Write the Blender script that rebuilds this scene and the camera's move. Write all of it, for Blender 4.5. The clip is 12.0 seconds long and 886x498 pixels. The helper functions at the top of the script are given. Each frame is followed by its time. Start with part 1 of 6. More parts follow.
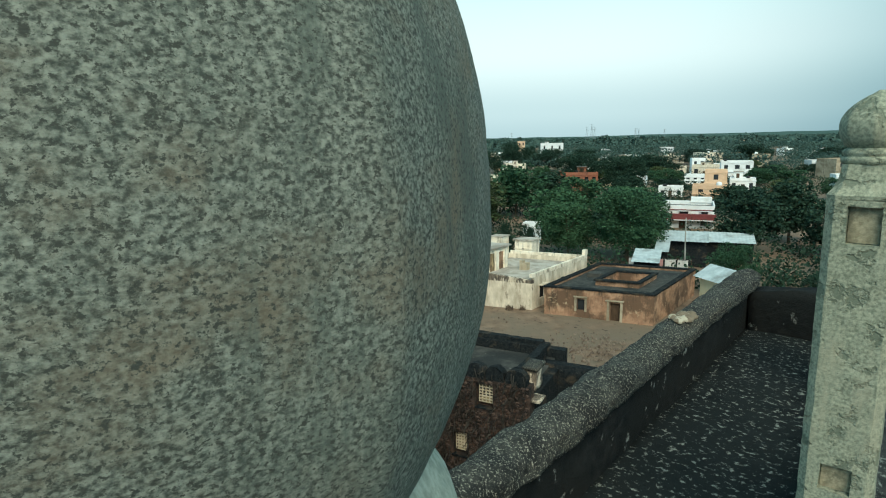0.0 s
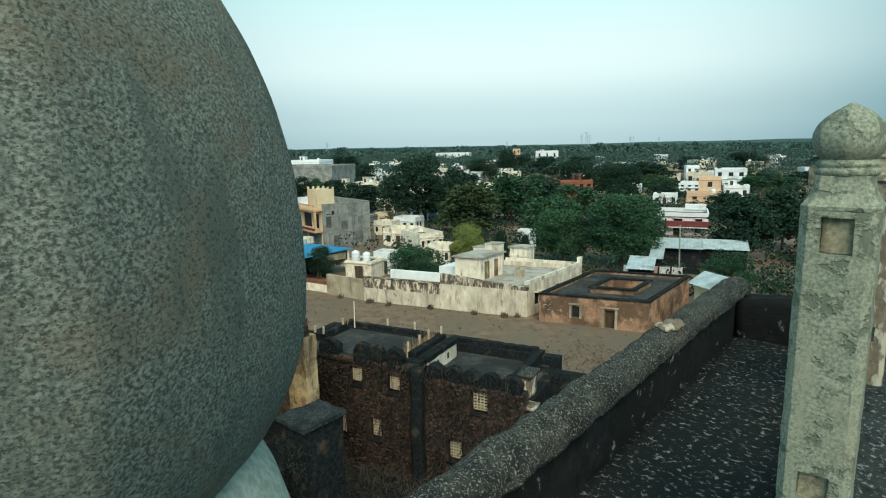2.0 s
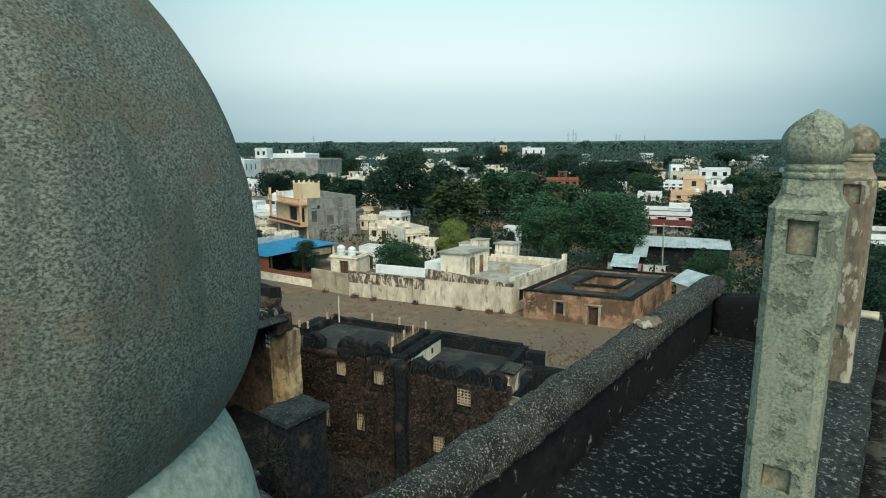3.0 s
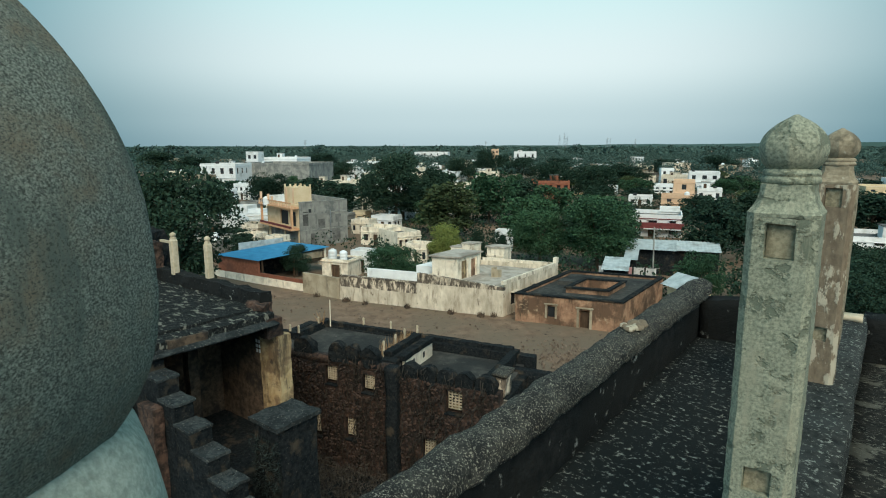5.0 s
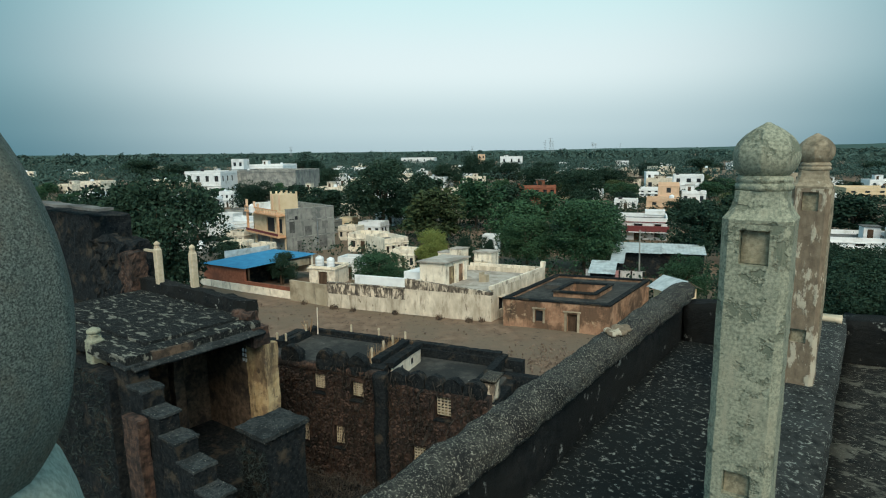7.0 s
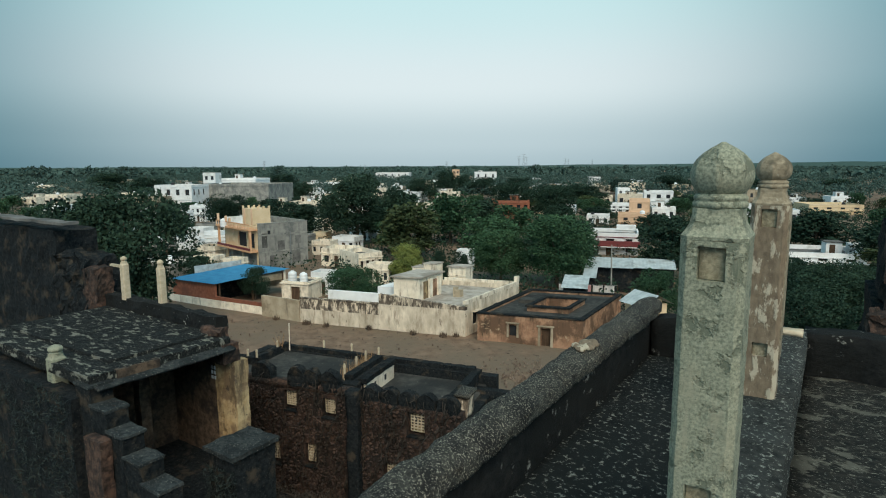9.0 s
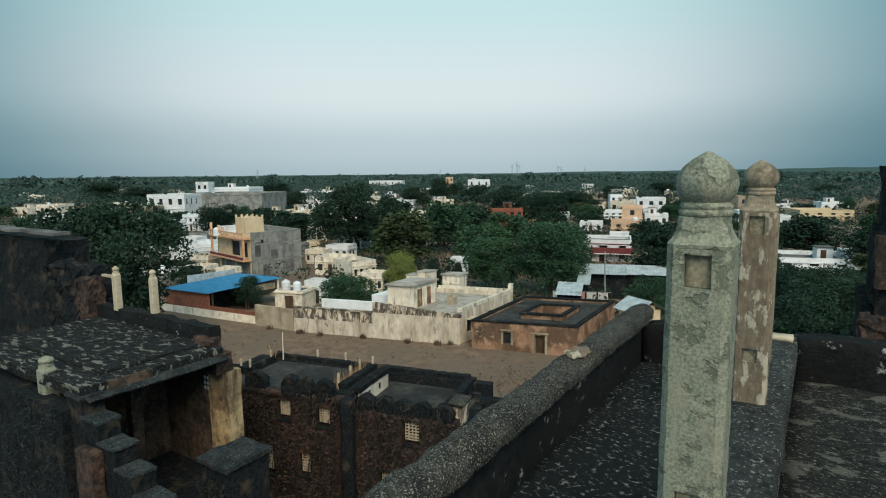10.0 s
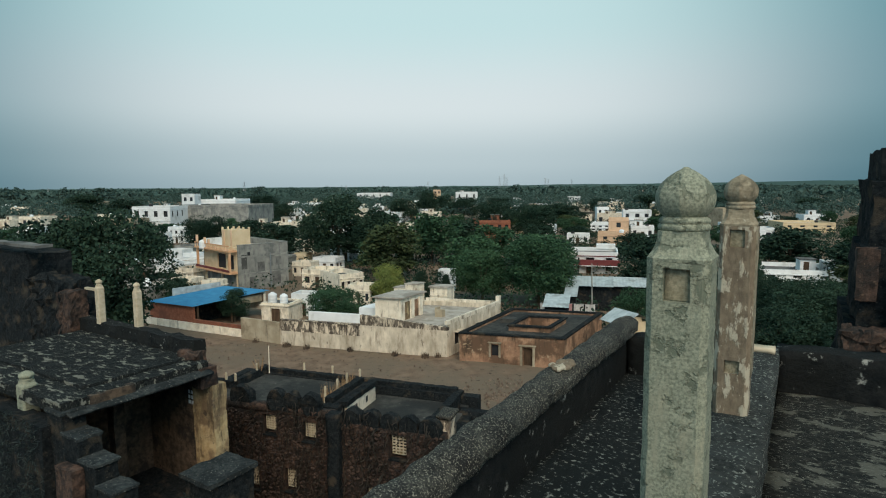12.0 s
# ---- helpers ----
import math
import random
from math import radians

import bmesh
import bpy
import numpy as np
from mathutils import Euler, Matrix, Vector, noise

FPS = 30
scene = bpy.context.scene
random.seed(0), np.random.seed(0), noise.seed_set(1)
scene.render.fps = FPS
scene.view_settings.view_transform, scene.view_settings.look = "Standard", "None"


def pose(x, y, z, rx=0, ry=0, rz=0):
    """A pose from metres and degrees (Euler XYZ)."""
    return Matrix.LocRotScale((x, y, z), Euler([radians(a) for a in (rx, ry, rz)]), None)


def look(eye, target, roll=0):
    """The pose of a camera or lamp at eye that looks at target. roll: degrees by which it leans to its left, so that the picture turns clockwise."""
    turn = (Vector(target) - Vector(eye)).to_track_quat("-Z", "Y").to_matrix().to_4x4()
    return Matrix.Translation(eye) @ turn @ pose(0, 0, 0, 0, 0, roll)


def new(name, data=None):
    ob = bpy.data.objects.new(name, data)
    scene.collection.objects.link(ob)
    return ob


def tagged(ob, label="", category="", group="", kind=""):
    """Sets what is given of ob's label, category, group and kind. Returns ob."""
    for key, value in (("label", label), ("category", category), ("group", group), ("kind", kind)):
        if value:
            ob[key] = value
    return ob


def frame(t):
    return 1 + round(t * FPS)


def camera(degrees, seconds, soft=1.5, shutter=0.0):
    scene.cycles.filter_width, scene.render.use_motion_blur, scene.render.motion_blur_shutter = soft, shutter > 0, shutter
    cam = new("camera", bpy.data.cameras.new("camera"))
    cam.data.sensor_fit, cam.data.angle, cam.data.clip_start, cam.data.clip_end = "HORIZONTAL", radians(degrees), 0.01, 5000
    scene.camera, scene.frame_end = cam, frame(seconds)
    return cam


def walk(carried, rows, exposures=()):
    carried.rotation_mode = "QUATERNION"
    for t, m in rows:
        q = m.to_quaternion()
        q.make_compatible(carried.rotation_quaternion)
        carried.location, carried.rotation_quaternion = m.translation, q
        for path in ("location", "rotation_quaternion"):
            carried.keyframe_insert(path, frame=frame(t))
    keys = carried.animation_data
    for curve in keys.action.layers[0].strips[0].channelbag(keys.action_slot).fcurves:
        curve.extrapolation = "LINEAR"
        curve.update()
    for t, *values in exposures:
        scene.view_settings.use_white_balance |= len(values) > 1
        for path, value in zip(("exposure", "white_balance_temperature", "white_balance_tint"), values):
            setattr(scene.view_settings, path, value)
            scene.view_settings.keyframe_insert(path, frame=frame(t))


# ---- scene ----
cam = camera(74.1, 12.0, soft=1.1)
PATH = [
    (0, (-0.149, 0.08, 1.748), (-0.261, 2.042, 1.379), -1.0),
    (0.5, (-0.133, 0.082, 1.747), (-0.242, 2.046, 1.386), -0.9),
    (1, (-0.116, 0.085, 1.757), (-0.222, 2.051, 1.405), -1.3),
    (1.5, (-0.105, 0.078, 1.76), (-0.205, 2.045, 1.411), -1.2),
    (2, (-0.087, 0.062, 1.763), (-0.184, 2.03, 1.418), -1.0),
    (2.5, (-0.078, 0.04, 1.761), (-0.143, 2.007, 1.403), -0.3),
    (3, (-0.06, 0.015, 1.776), (-0.109, 1.982, 1.416), -0.1),
    (5, (-0.018, 0.012, 1.781), (-0.04, 1.981, 1.433), -0.1),
    (5.5, (-0.015, 0.006, 1.785), (-0.036, 1.975, 1.434), -0.1),
    (6, (-0.005, 0.01, 1.791), (-0.022, 1.981, 1.452), -0.3),
    (6.5, (0.0, 0.002, 1.799), (-0.004, 1.974, 1.467), -0.6),
    (7, (0.016, 0.009, 1.799), (0.036, 1.981, 1.469), -0.6),
    (9, (0.063, 0.011, 1.805), (0.17, 1.988, 1.524), -0.2),
    (9.5, (0.071, -0.003, 1.809), (0.19, 1.975, 1.542), -0.3),
    (10, (0.081, -0.008, 1.815), (0.209, 1.972, 1.56), -0.5),
    (10.5, (0.084, -0.016, 1.817), (0.22, 1.964, 1.571), -0.5),
    (11, (0.091, -0.021, 1.818), (0.235, 1.96, 1.578), -0.5),
    (11.5, (0.096, -0.026, 1.822), (0.249, 1.956, 1.597), -0.4),
    (12, (0.1, -0.029, 1.825), (0.27, 1.953, 1.611), -0.4),
]
walk(cam, [(t, look(eye, aim, lean)) for t, eye, aim, lean in PATH],
     exposures=[(0.0, 0.32, 5650, -6), (2.0, 0.24, 5650, -6), (3.0, 0.16, 5700, -3), (5.0, 0.10, 5750, 0), (7.0, 0.07, 5750, 1), (9.0, -0.02, 5800, 4), (12.0, -0.14, 5880, 6)])

# ---- world and sun ----
world = bpy.data.worlds.new("dusk_sky")
scene.world = world
world.use_nodes = True
wn, wl = world.node_tree.nodes, world.node_tree.links
wn.clear()
w_out = wn.new("ShaderNodeOutputWorld")
w_bg = wn.new("ShaderNodeBackground")
w_sky = wn.new("ShaderNodeTexSky")
w_sky.sky_type = "NISHITA"
w_sky.sun_disc = False
w_sky.sun_elevation = radians(44)
w_sky.sun_rotation = radians(175)
w_sky.air_density, w_sky.dust_density, w_sky.ozone_density = 1.5, 4.0, 2.0
w_geo = wn.new("ShaderNodeTexCoord")
# a pale veil of evening haze over the whole dome, thickest where the day's last glow stands
w_sep = wn.new("ShaderNodeSeparateXYZ")
w_up = wn.new("ShaderNodeValToRGB")
w_up.color_ramp.interpolation = "EASE"
w_up.color_ramp.elements[0].position, w_up.color_ramp.elements[0].color = 0.0, (0.475, 0.575, 0.585, 1)
w_up.color_ramp.elements[1].position, w_up.color_ramp.elements[1].color = 1.0, (0.36, 0.55, 0.57, 1)
for at, c in ((0.04, (0.545, 0.64, 0.64)), (0.13, (0.75, 0.815, 0.785)), (0.27, (0.61, 0.80, 0.765)), (0.5, (0.42, 0.60, 0.61))):
    el = w_up.color_ramp.elements.new(at)
    el.color = (*c, 1)
w_dot = wn.new("ShaderNodeVectorMath")
w_dot.operation = "DOT_PRODUCT"
w_dot.inputs[1].default_value = Vector((0.04, 0.97, 0.24)).normalized()
w_lobe = wn.new("ShaderNodeValToRGB")
w_lobe.color_ramp.interpolation = "EASE"
w_lobe.color_ramp.elements[0].position, w_lobe.color_ramp.elements[0].color = 0.0, (0.72, 0.95, 1.14, 1)
w_lobe.color_ramp.elements[1].position, w_lobe.color_ramp.elements[1].color = 1.0, (1.12, 1.05, 1.03, 1)
for at, c in ((0.5, (0.48, 0.66, 0.73)), (0.74, (0.26, 0.40, 0.45))):
    el = w_lobe.color_ramp.elements.new(at)
    el.color = (*c, 1)
w_mul = wn.new("ShaderNodeMix")
w_mul.data_type, w_mul.blend_type = "RGBA", "MULTIPLY"
w_mul.inputs[0].default_value = 1.0
w_mix = wn.new("ShaderNodeMix")
w_mix.data_type = "RGBA"
w_mix.inputs[0].default_value = 0.93
w_scale = wn.new("ShaderNodeMix")
w_scale.data_type, w_scale.blend_type = "RGBA", "MULTIPLY"
w_scale.inputs[0].default_value = 1.0
w_scale.inputs[7].default_value = (0.1, 0.1, 0.1, 1)
wl.new(w_geo.outputs["Generated"], w_sep.inputs[0])
wl.new(w_sep.outputs["Z"], w_up.inputs[0])
wl.new(w_geo.outputs["Generated"], w_dot.inputs[0])
wl.new(w_dot.outputs["Value"], w_lobe.inputs[0])
wl.new(w_up.outputs[0], w_mul.inputs[6])
wl.new(w_lobe.outputs[0], w_mul.inputs[7])
wl.new(w_sky.outputs[0], w_scale.inputs[6])
wl.new(w_scale.outputs[2], w_mix.inputs[6])
wl.new(w_mul.outputs[2], w_mix.inputs[7])
wl.new(w_mix.outputs[2], w_bg.inputs[0])
w_bg.inputs[1].default_value = 1.0
wl.new(w_bg.outputs[0], w_out.inputs[0])

sun = new("sun", bpy.data.lights.new("sun", "SUN"))
sun.data.energy, sun.data.angle, sun.data.color = 3.2, radians(40), (1.0, 0.79, 0.58)
sun.matrix_world = look((4, -45, 44), (0, 0, 0))


# ---- materials ----
def surface(name, dark, light, scale=3.0, patch=None, patch_scale=0.6, patch_at=0.55, fleck=None, fleck_scale=30.0, fleck_at=0.62,
            streak=None, streak_at=0.6, rough=0.9, bump=0.3, stretch=(1, 1, 1), vary=0.12, soft=0.08, metal=0.0, spec=0.25, relief=0.0, hard=0.22, streak_scale=1.0):
    """A weathered surface: fine grain between two colours, large patches, small flecks and streaks that run down."""
    m = bpy.data.materials.new(name)
    m.use_nodes = True
    n, l = m.node_tree.nodes, m.node_tree.links
    b = n["Principled BSDF"]
    b.inputs["Roughness"].default_value = rough
    b.inputs["Metallic"].default_value = metal
    b.inputs["Specular IOR Level"].default_value = spec
    tc = n.new("ShaderNodeTexCoord")
    info = n.new("ShaderNodeObjectInfo")
    shift = n.new("ShaderNodeVectorMath")
    shift.operation = "MULTIPLY_ADD"
    l.new(info.outputs["Random"], shift.inputs[0])
    shift.inputs[1].default_value = (37.0, 53.0, 0.0)
    l.new(tc.outputs["Object"], shift.inputs[2])

    def tex(sc, squeeze=(1, 1, 1), detail=6, rough_=0.6):
        mp = n.new("ShaderNodeMapping")
        mp.inputs["Scale"].default_value = squeeze
        l.new(shift.outputs[0], mp.inputs[0])
        t = n.new("ShaderNodeTexNoise")
        t.inputs["Scale"].default_value, t.inputs["Detail"].default_value, t.inputs["Roughness"].default_value = sc, detail, rough_
        l.new(mp.outputs[0], t.inputs["Vector"])
        return t.outputs["Fac"]

    def step(fac, at, width):
        r = n.new("ShaderNodeMapRange")
        r.interpolation_type = "SMOOTHSTEP"
        r.inputs["From Min"].default_value, r.inputs["From Max"].default_value = at - width, at + width
        l.new(fac, r.inputs["Value"])
        return r.outputs[0]

    def blend(fac, a, c):
        mx = n.new("ShaderNodeMix")
        mx.data_type = "RGBA"
        l.new(fac, mx.inputs[0])
        if isinstance(a, tuple):
            mx.inputs[6].default_value = (*a, 1)
        else:
            l.new(a, mx.inputs[6])
        mx.inputs[7].default_value = (*c, 1)
        return mx.outputs[2]

    grain = tex(scale, stretch)
    col = blend(step(grain, 0.5, hard), dark, light)
    if patch:
        mask = step(tex(patch_scale, stretch, 5, 0.65), patch_at, soft)
        col = blend(mask, col, patch)
    if streak:
        col = blend(step(tex(streak_scale, (1.5, 1.5, 0.3), 7, 0.75), streak_at, 0.1), col, streak)
    if fleck:
        col = blend(step(tex(fleck_scale, stretch, 5, 0.7), fleck_at, 0.045), col, fleck)
    hsv = n.new("ShaderNodeHueSaturation")
    jig = n.new("ShaderNodeMapRange")
    jig.inputs["To Min"].default_value, jig.inputs["To Max"].default_value = 1 - vary, 1 + vary
    l.new(info.outputs["Random"], jig.inputs["Value"])
    l.new(jig.outputs[0], hsv.inputs["Value"])
    l.new(col, hsv.inputs["Color"])
    l.new(hsv.outputs[0], b.inputs["Base Color"])
    if bump:
        bp = n.new("ShaderNodeBump")
        bp.inputs["Strength"].default_value = bump
        bp.inputs["Distance"].default_value = 0.25 / scale
        fine = tex(scale * 1.7, stretch, 8, 0.7)
        if relief and patch:
            up = n.new("ShaderNodeMath")
            up.operation = "MULTIPLY_ADD"
            l.new(mask, up.inputs[0])
            up.inputs[1].default_value = relief
            l.new(fine, up.inputs[2])
            fine = up.outputs[0]
        l.new(fine, bp.inputs["Height"])
        l.new(bp.outputs[0], b.inputs["Normal"])
    return m


M = {}
M["ball"] = surface("weathered_granite", (0.046, 0.054, 0.045), (0.27, 0.285, 0.232), 860, (0.165, 0.135, 0.092), 26, 0.60, (0.052, 0.056, 0.046), 900, 0.56, bump=1.0, hard=0.2, stretch=(1, 1, 1.35), vary=0.0, soft=0.14, streak=(0.095, 0.112, 0.092), streak_at=0.585, streak_scale=30.0)
M["palecollar"] = surface("pale_lichened_plaster", (0.24, 0.27, 0.22), (0.42, 0.45, 0.38), 260, (0.17, 0.19, 0.15), 24, 0.58, bump=0.8, vary=0.0)
M["post"] = surface("lichened_plaster", (0.145, 0.16, 0.115), (0.345, 0.35, 0.255), 85, (0.145, 0.16, 0.115), 11, 0.575, (0.085, 0.095, 0.07), 95, 0.65, bump=1.0, soft=0.035, relief=-1.6, hard=0.2, streak=(0.31, 0.30, 0.215), streak_at=0.60, streak_scale=5.0, vary=0.03)
M["sandstone"] = surface("bared_sandstone", (0.135, 0.105, 0.072), (0.215, 0.17, 0.115), 30, (0.42, 0.375, 0.28), 9, 0.555, soft=0.03, relief=0.6, bump=0.7, stretch=(1, 1, 0.4), vary=0.0)
M["tanpost"] = surface("tan_weathered_plaster", (0.20, 0.165, 0.11), (0.34, 0.29, 0.20), 28, (0.13, 0.11, 0.075), 6, 0.56, (0.45, 0.42, 0.33), 18, 0.66, bump=0.7, vary=0.0)
M["tread"] = surface("worn_black_stone", (0.018, 0.024, 0.026), (0.062, 0.068, 0.066), 9, (0.022, 0.026, 0.027), 1.4, 0.52, (0.19, 0.19, 0.165), 14, 0.63, bump=0.6, spec=0.08)
M["niche"] = surface("niche_stone", (0.17, 0.15, 0.095), (0.33, 0.29, 0.195), 45, (0.13, 0.12, 0.08), 14, 0.56, bump=0.9)
M["coping"] = surface("lichened_coping", (0.010, 0.011, 0.010), (0.060, 0.058, 0.048), 24, (0.014, 0.014, 0.013), 3.6, 0.51, (0.33, 0.31, 0.24), 85, 0.585, bump=1.0, relief=0.5)
M["blackwall"] = surface("sooty_lime_wall", (0.007, 0.009, 0.010), (0.024, 0.025, 0.024), 9, (0.016, 0.017, 0.016), 1.0, 0.5, (0.34, 0.34, 0.30), 4.2, 0.665, bump=0.9, spec=0.08)
M["roofmoss"] = surface("mossy_roof", (0.006, 0.008, 0.009), (0.018, 0.021, 0.021), 7, (0.014, 0.017, 0.017), 0.8, 0.5, (0.22, 0.23, 0.20), 22, 0.605, bump=0.8, stretch=(0.95, 1.1, 1), spec=0.08)
M["rooflichen"] = surface("lichened_roof", (0.010, 0.012, 0.012), (0.032, 0.032, 0.028), 12, (0.095, 0.095, 0.078), 3.0, 0.56, (0.20, 0.20, 0.165), 34, 0.61, bump=0.9, stretch=(0.8, 1.25, 1), soft=0.03, spec=0.08)
M["slabroof"] = surface("black_slab_roof", (0.006, 0.008, 0.009), (0.024, 0.026, 0.025), 10, (0.17, 0.17, 0.14), 2.4, 0.575, (0.13, 0.13, 0.11), 20, 0.62, bump=1.0, stretch=(0.7, 1.7, 1), soft=0.025, relief=0.5, spec=0.08)
M["curb"] = surface("lichened_curb", (0.014, 0.016, 0.016), (0.045, 0.048, 0.044), 14, (0.04, 0.044, 0.042), 3, 0.53, (0.23, 0.24, 0.21), 30, 0.595, bump=0.9, spec=0.08)
M["rubble"] = surface("dark_rubble_wall", (0.020, 0.016, 0.014), (0.115, 0.070, 0.050), 5, (0.02, 0.017, 0.015), 0.9, 0.54, (0.11, 0.075, 0.052), 9, 0.64, streak=(0.012, 0.013, 0.012), streak_at=0.56, bump=1.0)
M["yellow"] = surface("stained_ochre_plaster", (0.36, 0.26, 0.13), (0.52, 0.41, 0.23), 3, (0.20, 0.14, 0.08), 1.1, 0.52, (0.09, 0.07, 0.05), 3.0, 0.62, streak=(0.09, 0.07, 0.045), streak_at=0.56, bump=0.3)
M["fortdark"] = surface("blackened_masonry", (0.005, 0.008, 0.010), (0.022, 0.025, 0.026), 7, (0.055, 0.046, 0.034), 1.3, 0.60, (0.085, 0.08, 0.065), 16, 0.645, bump=1.0, spec=0.08)
# grimy brown, dark enough to carry the porch's shade in its colour
M["oldbrown"] = surface("grimy_dimmed_brown_plaster", (0.05, 0.038, 0.027), (0.14, 0.10, 0.068), 5, (0.03, 0.026, 0.022), 1.2, 0.55, (0.02, 0.018, 0.016), 12, 0.62, bump=0.6)
M["weather"] = surface("blackened_whitewash", (0.06, 0.05, 0.040), (0.22, 0.18, 0.135), 2.6, (0.62, 0.53, 0.40), 1.6, 0.51, streak=(0.045, 0.038, 0.032), streak_at=0.56, streak_scale=2.0, bump=0.3, soft=0.05, stretch=(1.5, 1.5, 0.6))
M["jali"] = surface("pale_stone_lattice", (0.40, 0.33, 0.22), (0.55, 0.47, 0.34), 6, bump=0.2)
M["dirt"] = surface("bare_earth", (0.125, 0.084, 0.055), (0.225, 0.158, 0.108), 0.9, (0.15, 0.115, 0.08), 0.09, 0.5, (0.06, 0.043, 0.03), 1.7, 0.63, bump=0.4)
M["white"] = surface("stained_whitewash", (0.67, 0.59, 0.455), (0.83, 0.75, 0.61), 1.2, (0.46, 0.40, 0.31), 0.35, 0.60, streak=(0.19, 0.16, 0.115), streak_at=0.60, bump=0.15)
M["pure"] = surface("clean_whitewash", (0.66, 0.67, 0.66), (0.78, 0.79, 0.78), 0.8, (0.52, 0.52, 0.49), 0.3, 0.62, bump=0.1)
M["cream"] = surface("cream_paint", (0.62, 0.48, 0.29), (0.72, 0.58, 0.38), 0.8, (0.5, 0.38, 0.23), 0.3, 0.62, bump=0.1)
M["peach"] = surface("peach_paint", (0.58, 0.39, 0.25), (0.68, 0.48, 0.32), 0.8, (0.5, 0.34, 0.21), 0.3, 0.62, bump=0.1)
M["drip"] = surface("rain_streaked_whitewash", (0.64, 0.56, 0.43), (0.82, 0.73, 0.58), 1.4, (0.40, 0.34, 0.25), 0.5, 0.56, (0.20, 0.16, 0.115), 1.5, 0.655, streak=(0.30, 0.245, 0.175), streak_at=0.585, streak_scale=1.1, stretch=(1.3, 1.3, 0.6), bump=0.25, soft=0.2)
M["grey"] = surface("grey_cement_render", (0.20, 0.20, 0.18), (0.31, 0.305, 0.27), 0.9, (0.15, 0.155, 0.145), 0.42, 0.54, streak=(0.12, 0.12, 0.115), streak_at=0.60, bump=0.2)
M["tan"] = surface("weathered_tan_render", (0.30, 0.25, 0.17), (0.42, 0.36, 0.26), 0.9, (0.22, 0.18, 0.12), 0.3, 0.55, streak=(0.13, 0.11, 0.08), streak_at=0.62, bump=0.2)
M["brown"] = surface("faded_brown_limewash", (0.25, 0.14, 0.085), (0.42, 0.26, 0.16), 1.6, (0.13, 0.08, 0.05), 0.5, 0.52, (0.38, 0.28, 0.18), 1.3, 0.64, streak=(0.06, 0.045, 0.03), streak_at=0.60, bump=0.3)
M["brick"] = surface("red_brick_face", (0.20, 0.075, 0.042), (0.30, 0.12, 0.07), 3, (0.17, 0.07, 0.045), 0.5, 0.55, bump=0.3)
M["roofgrey"] = surface("grey_roof_slab", (0.10, 0.10, 0.095), (0.18, 0.175, 0.16), 1.0, (0.065, 0.065, 0.06), 0.3, 0.53, (0.28, 0.27, 0.24), 3, 0.68, bump=0.2)
M["rooflight"] = surface("pale_roof_screed", (0.34, 0.31, 0.26), (0.48, 0.44, 0.38), 1.0, (0.26, 0.23, 0.19), 0.35, 0.52, bump=0.2)
M["roofdark"] = surface("dark_lime_roof", (0.030, 0.032, 0.030), (0.07, 0.068, 0.06), 2.0, (0.022, 0.024, 0.023), 0.35, 0.52, (0.16, 0.15, 0.13), 2.6, 0.66, bump=0.3)
M["bluetin"] = surface("blue_sheet_roof", (0.035, 0.17, 0.33), (0.06, 0.24, 0.43), 1.0, (0.05, 0.20, 0.36), 0.3, 0.6, rough=0.5, bump=0.05)
M["tin"] = surface("weathered_tin_sheet", (0.34, 0.39, 0.40), (0.50, 0.55, 0.55), 1.5, (0.25, 0.27, 0.26), 0.6, 0.58, rough=0.5, bump=0.1)
M["maroon"] = surface("maroon_paint", (0.13, 0.035, 0.035), (0.18, 0.05, 0.05), 1.0, bump=0.1)
M["orange"] = surface("orange_trim_paint", (0.56, 0.31, 0.16), (0.66, 0.40, 0.23), 1.0, bump=0.1)
# near-black colour that stands for the shade inside windows and niches
M["dark"] = surface("painted_opening_shade", (0.014, 0.016, 0.018), (0.024, 0.026, 0.028), 1.0, rough=0.6, bump=0)
M["glass"] = surface("dusty_window_glass", (0.02, 0.024, 0.028), (0.035, 0.04, 0.045), 1.0, rough=0.18, bump=0, spec=0.5)
M["wood"] = surface("old_dark_timber", (0.05, 0.032, 0.02), (0.10, 0.065, 0.04), 4, stretch=(1, 1, 0.2), bump=0.3)
M["tank"] = surface("white_plastic_tank", (0.70, 0.72, 0.72), (0.78, 0.80, 0.80), 1.0, rough=0.5, bump=0)
M["blacktank"] = surface("black_plastic_tank", (0.02, 0.02, 0.02), (0.035, 0.035, 0.035), 1.0, rough=0.45, bump=0)
M["steel"] = surface("galvanised_steel", (0.25, 0.27, 0.28), (0.36, 0.38, 0.39), 4, rough=0.5, bump=0.05, metal=0.6)
M["bark"] = surface("tree_bark", (0.05, 0.038, 0.027), (0.11, 0.085, 0.06), 5, stretch=(1, 1, 0.25), bump=0.8)
M["straw"] = surface("dry_reeds", (0.24, 0.15, 0.075), (0.38, 0.26, 0.14), 3, bump=0)
M["cloth"] = surface("pale_cloth", (0.45, 0.44, 0.42), (0.6, 0.59, 0.56), 2.0, bump=0.2)
M["pinkcloth"] = surface("faded_pink_cloth", (0.42, 0.22, 0.22), (0.5, 0.3, 0.29), 2.0, bump=0.2)


